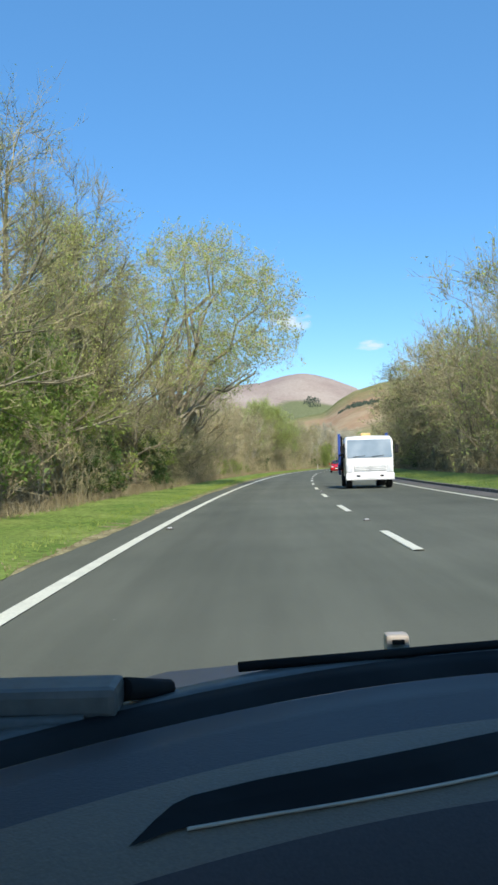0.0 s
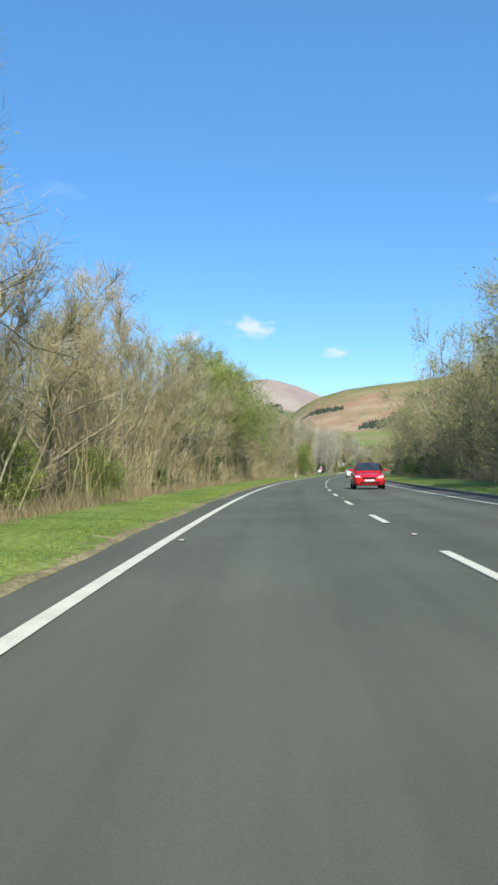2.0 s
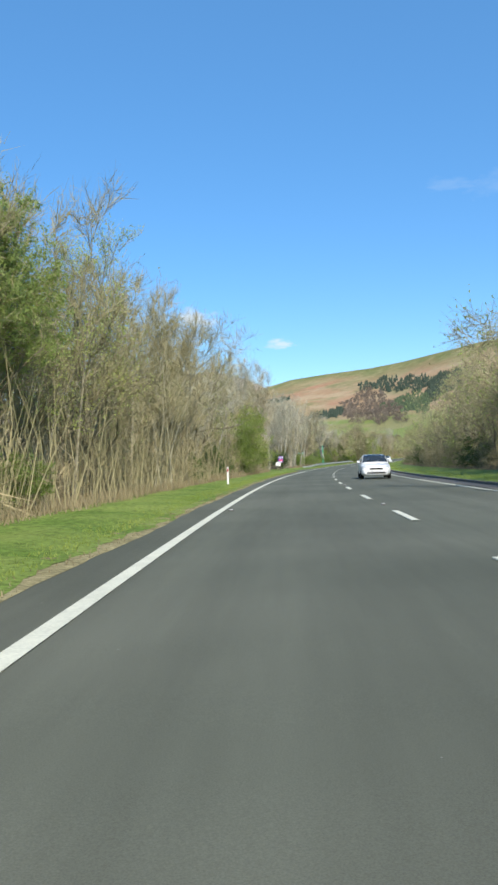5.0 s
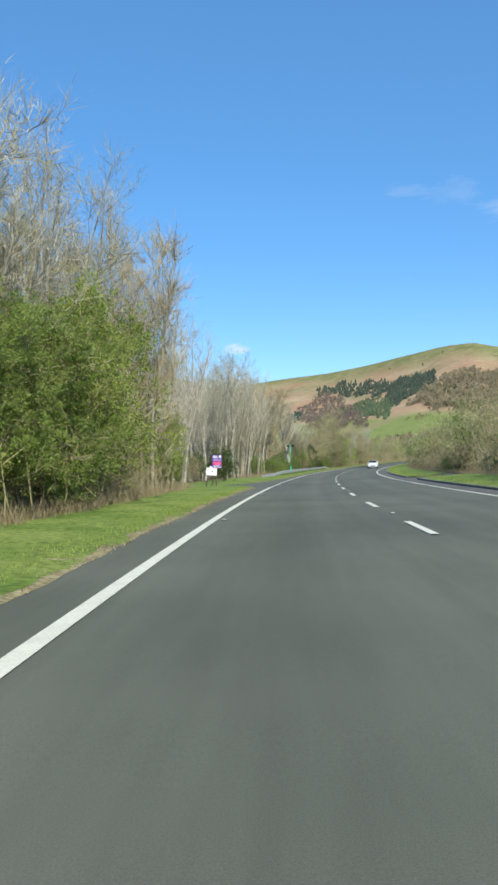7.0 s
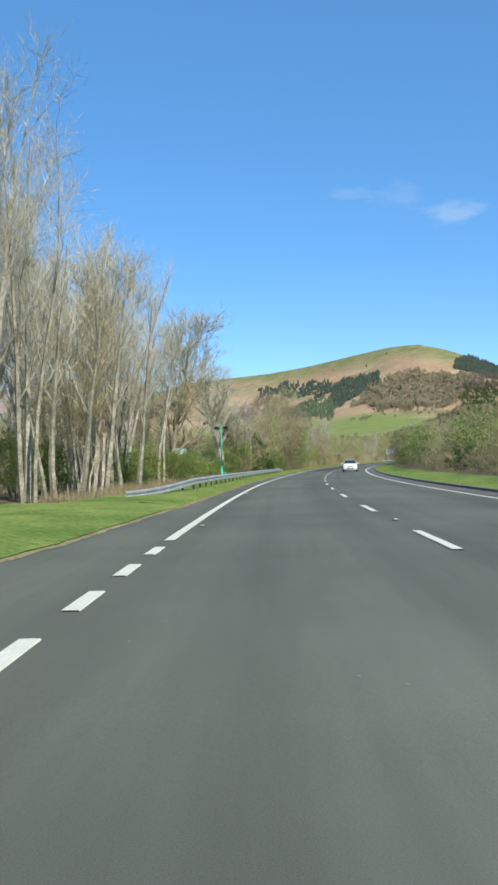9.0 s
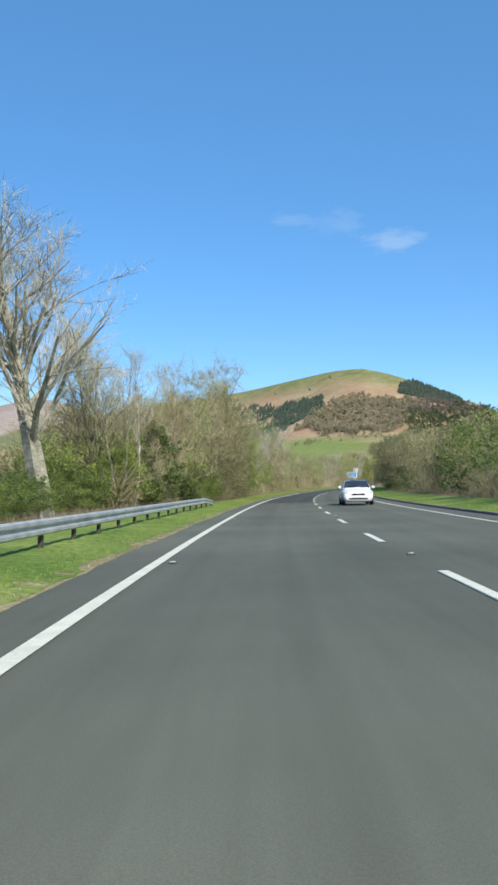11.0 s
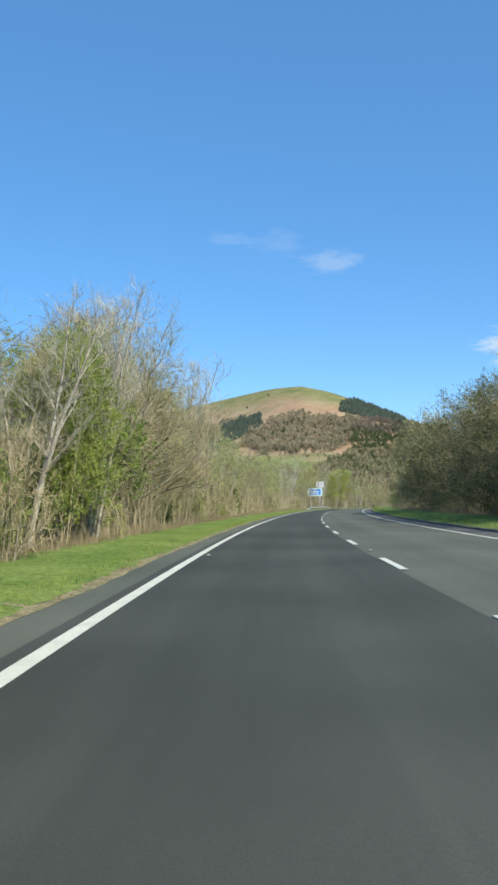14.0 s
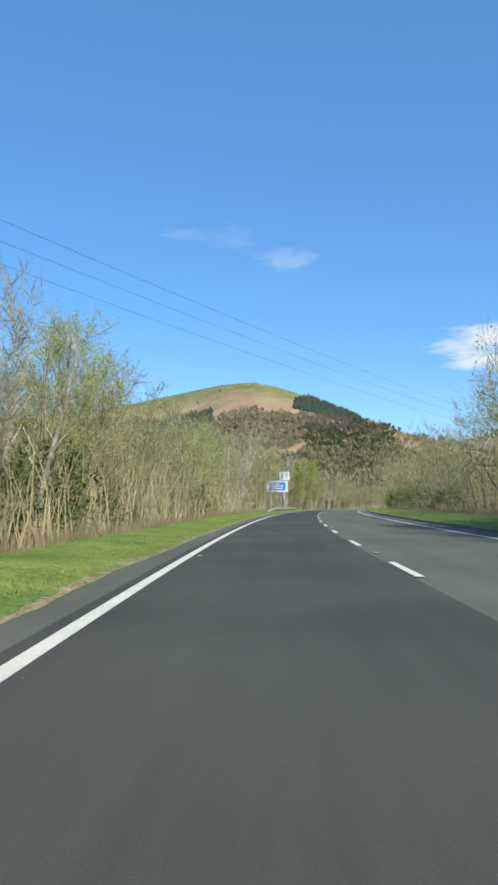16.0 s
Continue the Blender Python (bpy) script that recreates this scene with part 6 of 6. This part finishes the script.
def truck():
    """A white forward-control lorry with a flat bed; its front faces -y."""
    e = tagged(new("truck"), "white cab-over flatbed truck with an amber roof light", "truck")

    def ring(y, w, z0, z1, r):
        pts = [(w - r, z0), (w, z0 + r), (w, z1 - r * 1.5), (w - r, z1), (0, z1 + 0.03)]
        return [(a, y, b) for a, b in pts] + [(-a, y, b) for a, b in pts[-2::-1]]
    cab = [ring(0.0, 0.98, 0.45, 1.18, 0.06), ring(0.02, 1.0, 0.42, 1.3, 0.06), ring(0.2, 1.02, 0.42, 2.1, 0.08), ring(0.38, 1.02, 0.42, 2.24, 0.1), ring(1.62, 1.02, 0.45, 2.26, 0.1)]
    part("cab", loft(cab), WHITE, e)
    bm = bmesh.new()
    f = [bm.verts.new(p) for p in ((-0.96, 0.012, 1.31), (0.96, 0.012, 1.31), (0.93, 0.205, 2.09), (-0.93, 0.205, 2.09))]
    b = [bm.verts.new(v.co + Vector((0, -0.015, 0.004))) for v in f]
    bm.faces.new(b)
    for i in range(4):
        bm.faces.new((f[i], f[(i + 1) % 4], b[(i + 1) % 4], b[i]))
    part("windscreen", bm, SKY_SCREEN, e, "windscreen coloured pale for the sky it reflects")
    part("bumper", box(-1.03, 1.03, -0.08, 0.25, 0.36, 0.66, 0.05), WHITE, e)
    part("grille", box(-0.68, 0.68, -0.03, 0.05, 0.74, 1.0, 0.015), STEEL, e, "grey grille")
    for z in (0.8, 0.87, 0.94):
        part("grille_bar", box(-0.66, 0.66, -0.045, 0.0, z - 0.012, z + 0.012, 0.004), WHITE, e)
    part("badge", tube((0, -0.055, 0.87), (0, -0.03, 0.87), 0.09, sides=16), STEEL, e, "round grey badge")
    part("number_plate", box(-0.26, 0.26, -0.095, -0.07, 0.42, 0.53, 0.003), WHITE_MATT, e)
    for sg in (-1, 1):
        part("headlight", box(sg * 0.84 - 0.13, sg * 0.84 + 0.13, -0.04, 0.1, 0.7, 1.05, 0.03), LENS, e, "clear headlight")
        part("fog_light", box(sg * 0.5 - 0.08, sg * 0.5 + 0.08, -0.09, -0.05, 0.5, 0.58, 0.01), BLACK, e)
        part("mirror", box(sg * 1.16 - 0.08, sg * 1.16 + 0.08, -0.02, 0.1, 1.5, 1.85, 0.03), BLACK, e, "black wing mirror")
        part("mirror_arm", tube((sg * 1.0, 0.06, 1.72), (sg * 1.14, 0.04, 1.7), 0.015, sides=6), BLACK, e)
        part("side_window", box(sg * 1.025 - 0.012, sg * 1.025 + 0.012, 0.45, 1.3, 1.32, 1.95, 0.01), GLASS, e)
        wheel(e, sg * 0.86, 0.72, 0.4, 0.25)
        wheel(e, sg * 0.8, 3.55, 0.4, 0.4)
        part("wiper", tube((sg * 0.4 - 0.3, -0.03, 1.36), (sg * 0.4 + 0.2, -0.02, 1.4), 0.01, sides=5), BLACK, e)
        part("chassis_rail", box(sg * 0.4 - 0.05, sg * 0.4 + 0.05, 1.5, 4.6, 0.62, 0.82, 0.01), BLACK, e)
        part("stake", box(sg * 1.08 - 0.04, sg * 1.08 + 0.04, 1.75, 1.83, 0.95, 2.3, 0.01), BLACK, e)
    part("roof_light", box(-0.3, 0.1, 0.55, 0.75, 2.26, 2.38, 0.03), AMBER, e, "amber roof light")
    part("bed", box(-1.12, 1.12, 1.72, 4.75, 0.85, 1.0, 0.015), BLACK, e, "dark flat bed")
    hb = part("headboard", box(-1.1, 1.1, 1.72, 1.78, 1.0, 1.15, 0.01), BLACK, e)
    for x in (-0.9, -0.6, -0.3, 0.0, 0.3, 0.6, 0.9):
        part("bar", box(x - 0.02, x + 0.02, 1.73, 1.77, 1.15, 2.15), BLACK, hb)
    part("top_bar", box(-1.1, 1.1, 1.72, 1.78, 2.15, 2.2, 0.01), BLACK, e)
    for sg in (-1, 1):
        part("rear_post", box(sg * 1.1 - 0.06, sg * 1.1 + 0.06, 3.3, 3.44, 0.55, 2.45, 0.015), BLUE_PAINT, e, "blue upright post on the bed")
        part("side_rail", box(sg * 1.09 - 0.03, sg * 1.09 + 0.03, 1.8, 3.3, 1.42, 1.5, 0.01), BLACK, e)
        part("mudguard", box(sg * 0.95 - 0.2, sg * 0.95 + 0.2, 3.0, 4.1, 0.78, 0.86, 0.02), BLACK, e)
    part("load", box(-0.95, 0.95, 1.95, 4.1, 1.0, 1.75, 0.12), RUST, e, "dark sheeted load on the bed")
    return e


truck().matrix_world = road_pose(36.8, 6.05)
car(RED, "small bright red hatchback on the road", 3.9, 1.74, 1.46).matrix_world = road_pose(105, 6.0)
car(WHITE, "white family car on the road", 4.4, 1.8, 1.45).matrix_world = road_pose(192.6, 6.15)
car(WHITE, "white saloon car coming along the road", 4.5, 1.8, 1.43).matrix_world = road_pose(360, 6.1)


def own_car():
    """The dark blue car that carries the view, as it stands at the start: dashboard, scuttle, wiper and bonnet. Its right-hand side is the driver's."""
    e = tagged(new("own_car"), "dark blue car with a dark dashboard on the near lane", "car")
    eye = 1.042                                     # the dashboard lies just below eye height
    xs = [-0.78 + 0.04 * i for i in range(40)]      # from the car's middle

    def row(y0, k, z):
        return [(x, y0 - k * x * x, eye + z) for x in xs]
    top = [row(0.968, 0.75, -0.24), row(0.915, 0.74, -0.2435), row(0.845, 0.72, -0.25), row(0.775, 0.68, -0.2565), row(0.71, 0.64, -0.27), row(0.64, 0.6, -0.31), row(0.58, 0.56, -0.40), row(0.56, 0.55, -0.56)]
    under = [[(x, y, z - 0.05) for x, y, z in r] for r in top[:1]]
    # one dashboard split into bands, so that colour carries the reflection gradient
    part("top_pad", loft([top[2], top[1], top[0]] + under, close=False), DASH_REFLECTION, e, "dashboard top below the glass, toned for its reflection")
    part("dashboard", loft([top[4], top[3], top[2]], close=False), DASH_PLASTIC, e, "grey moulded dashboard")
    part("lower_pad", loft(top[:3:-1], close=False), DASH_REFLECTION, e, "dashboard front in the darker reflection tone")

    def on_top(x, y):
        """Height of the dashboard's top."""
        shape = [(0.56, 0.55, -0.56), (0.58, 0.56, -0.40), (0.64, 0.6, -0.31), (0.71, 0.64, -0.27), (0.775, 0.68, -0.2565), (0.845, 0.72, -0.25), (0.915, 0.74, -0.2435), (0.968, 0.75, -0.24)]
        return eye + float(np.interp(y, [a - k * x * x for a, k, _ in shape], [z for _, _, z in shape]))
    # long demister slot with a bright lip
    ux, uy, ly = (-0.49, -0.46, -0.4, -0.18, 0.1, 0.55, 0.6), (0.592, 0.655, 0.69, 0.79, 0.81, 0.66, 0.59), (0.592, 0.616, 0.642, 0.726, 0.745, 0.61, 0.585)
    bm = bmesh.new()
    lip = []
    n = 44
    vs = []
    for i in range(n + 1):
        x = ux[0] + (ux[-1] - ux[0]) * (i / n) ** 1.4
        a, b = float(np.interp(x, ux, uy)), float(np.interp(x, ux, ly))
        vs.append((bm.verts.new((x, a, on_top(x, a) + 0.002)), bm.verts.new((x, (a + b) / 2, on_top(x, (a + b) / 2) + 0.0012)), bm.verts.new((x, b, on_top(x, b) + 0.0015))))
        lip.append((x, b - 0.002, on_top(x, b) + 0.001))
    for p, q in zip(vs, vs[1:]):
        for k in range(2):
            bm.faces.new((p[k], q[k], q[k + 1], p[k + 1]))
    slot = part("demister_slot", bm, BLACK, e, "long black demister slot")
    bm = bmesh.new()
    for p, q in zip(lip[4:], lip[5:]):
        tube(p, q, 0.0014, sides=6, bm=bm, caps=False)
    part("trim", bm, TRIM, slot, "thin bright trim strip")
    seal = [row(0.98, 0.75, -0.243), row(1.0, 0.76, -0.233), row(1.035, 0.78, -0.231), row(1.05, 0.78, -0.25)]
    part("windscreen_seal", loft(seal, close=False), BLACK, e, "black windscreen seal")
    scut = [row(1.045, 0.78, -0.24), row(1.06, 0.79, -0.234), row(1.1, 0.8, -0.236), row(1.13, 0.8, -0.27)]
    part("scuttle_panel", loft(scut, close=False), GREY_PLASTIC, e, "grey plastic scuttle panel")

    def ring(y, w, z0, z1, crown):
        pts = [(w * 0.9, z0), (w, z0 + 0.1), (w, z1 - 0.16), (w * 0.95, z1 - 0.05), (w * 0.7, z1), (w * 0.35, z1 + crown), (0, z1 + crown)]
        return [(px, y, pz) for px, pz in pts] + [(-px, y, pz) for px, pz in pts[-2::-1]]
    body = [ring(2.0, 0.66, 0.34, 0.55, 0.01), ring(1.94, 0.76, 0.24, 0.57, 0.015), ring(1.75, 0.83, 0.2, 0.622, 0.02), ring(1.4, 0.85, 0.19, 0.66, 0.02), ring(1.1, 0.85, 0.19, 0.69, 0.02), ring(0.92, 0.85, 0.19, 0.7, 0.01), ring(0.6, 0.85, 0.19, 0.5, 0.0), ring(-1.5, 0.85, 0.19, 0.5, 0.0), ring(-1.8, 0.8, 0.25, 0.5, 0.0)]
    part("body", loft(body), NAVY, e, "dark blue painted bodywork")
    # unseen roof and pillars, added to keep the sun off the dashboard
    roof = [[(x, y, z - 0.09 * (x / 0.7) ** 2 + dz) for x in np.linspace(-0.68, 0.68, 12)] for y, z, dz in ((0.3, 1.5, -0.03), (0.33, 1.51, 0.0), (-0.3, 1.56, 0.0), (-1.2, 1.54, 0.0), (-1.45, 1.5, 0.0), (-1.45, 1.5, -0.04), (-1.2, 1.54, -0.04), (-0.3, 1.56, -0.04), (0.3, 1.5, -0.03))]
    part("roof", loft(roof, close=False), NAVY, e)
    for sg in (-1, 1):
        part("windscreen_pillar", tube((sg * 0.7, 0.3, 1.42), (sg * 0.84, 0.95, 0.7), 0.035, 0.04, 8), NAVY, e)
        part("rear_pillar", tube((sg * 0.7, -1.4, 1.42), (sg * 0.82, -1.7, 0.5), 0.05, 0.08, 8), NAVY, e)
        part("door", box(sg * 0.82 - 0.03, sg * 0.82 + 0.03, -0.7, 0.7, 0.3, 0.84, 0.02), NAVY, e)
        part("headlight", box(sg * 0.62 - 0.12, sg * 0.62 + 0.12, 1.86, 1.985, 0.44, 0.55, 0.03), LENS, e, "clear headlight")
        wheel(e, sg * 0.76, 1.25, 0.3, 0.19)
        wheel(e, sg * 0.76, -1.25, 0.3, 0.19)
    # near wiper: spindle cap, arm and blade lying along the glass
    w = part("wiper", box(-0.66, -0.53, 0.80, 0.86, eye - 0.236, eye - 0.206, 0.008), GREY_PLASTIC, e, "grey wiper arm with a boxy cap")
    part("arm", tube((-0.53, 0.85, eye - 0.22), (-0.49, 0.9, eye - 0.232), 0.012, 0.008, 8), BLACK, w)
    part("blade", tube((-0.66, 0.79, eye - 0.236), (-0.56, 0.80, eye - 0.238), 0.009, 0.009, 8), GREY_PLASTIC, w)
    part("far_blade", tube((-0.42, 0.98, eye - 0.232), (0.3, 1.12, eye - 0.222), 0.006, 0.005, 6), BLACK, w)
    j = part("washer_jet", box(-0.225, -0.193, 1.16, 1.19, eye - 0.265, eye - 0.238, 0.006), TRIM, e, "small pale grey washer jet")
    part("nozzle", box(-0.217, -0.201, 1.156, 1.161, eye - 0.25, eye - 0.244), BLACK, j)
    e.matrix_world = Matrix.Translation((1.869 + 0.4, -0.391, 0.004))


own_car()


# ---- clouds: far backdrop ----
def cloud_material(name, seed, cover, strength):
    m = bpy.data.materials.new(name)
    m.use_nodes = True
    n, l = m.node_tree.nodes, m.node_tree.links
    n.remove(n["Principled BSDF"])
    tc = n.new("ShaderNodeTexCoord")
    mp = n.new("ShaderNodeMapping")
    mp.inputs["Location"].default_value = (seed * 3.1, seed * 1.7, 0)
    no = n.new("ShaderNodeTexNoise")
    no.inputs["Scale"].default_value, no.inputs["Detail"].default_value, no.inputs["Roughness"].default_value = 1.6, 6.0, 0.6
    l.new(tc.outputs["Object"], mp.inputs["Vector"])
    l.new(mp.outputs[0], no.inputs["Vector"])
    ln = n.new("ShaderNodeVectorMath")
    ln.operation = "LENGTH"
    l.new(tc.outputs["Object"], ln.inputs[0])
    ad = n.new("ShaderNodeMath")
    ad.operation = "SUBTRACT"
    l.new(no.outputs["Fac"], ad.inputs[0])
    ml = n.new("ShaderNodeMath")
    ml.operation = "MULTIPLY"
    ml.inputs[1].default_value = 0.55
    l.new(ln.outputs["Value"], ml.inputs[0])
    l.new(ml.outputs[0], ad.inputs[1])
    mr = n.new("ShaderNodeMapRange")
    mr.inputs["From Min"].default_value, mr.inputs["From Max"].default_value = 0.12, 0.42
    mr.inputs["To Max"].default_value = cover
    l.new(ad.outputs[0], mr.inputs["Value"])
    em = n.new("ShaderNodeEmission")
    em.inputs["Color"].default_value, em.inputs["Strength"].default_value = (0.86, 0.95, 1.0, 1), strength
    tr = n.new("ShaderNodeBsdfTransparent")
    ms = n.new("ShaderNodeMixShader")
    l.new(mr.outputs[0], ms.inputs["Fac"])
    l.new(tr.outputs[0], ms.inputs[1])
    l.new(em.outputs[0], ms.inputs[2])
    l.new(ms.outputs[0], n["Material Output"].inputs["Surface"])
    return m


for i, (az, el, w, h, cover) in enumerate(((2.2, 0.172, 190, 95, 0.8), (-2.2, 0.158, 130, 60, 0.6), (8.1, 0.139, 130, 42, 0.7), (26.5, 0.288, 260, 110, 0.22), (22.9, 0.312, 200, 110, 0.09), (19.8, 0.318, 220, 60, 0.1), (39.6, 0.189, 420, 130, 0.95), (39.2, 0.166, 360, 95, 0.9), (-11, 0.333, 260, 80, 0.08))):
    a = radians(az)
    p = Vector((CENTRE[0] + 4450 * math.sin(a), CENTRE[1] + 4450 * math.cos(a), 4450 * el))
    me = mesh_of("cloud", [(x, y, 0) for x, y in ((-1, -1), (1, -1), (1, 1), (-1, 1))], [(0, 1, 2, 3)], cloud_material("cloud_%d" % i, i + 1, cover, 0.62))
    ob = tagged(new("cloud_backdrop", me), "small white cloud far off in the blue sky", "cloud", kind="structure")
    ob.matrix_world = Matrix.Translation(p) @ pose(0, 0, 0, 90, 0, -az) @ Matrix.Diagonal((w, h, 1, 1))
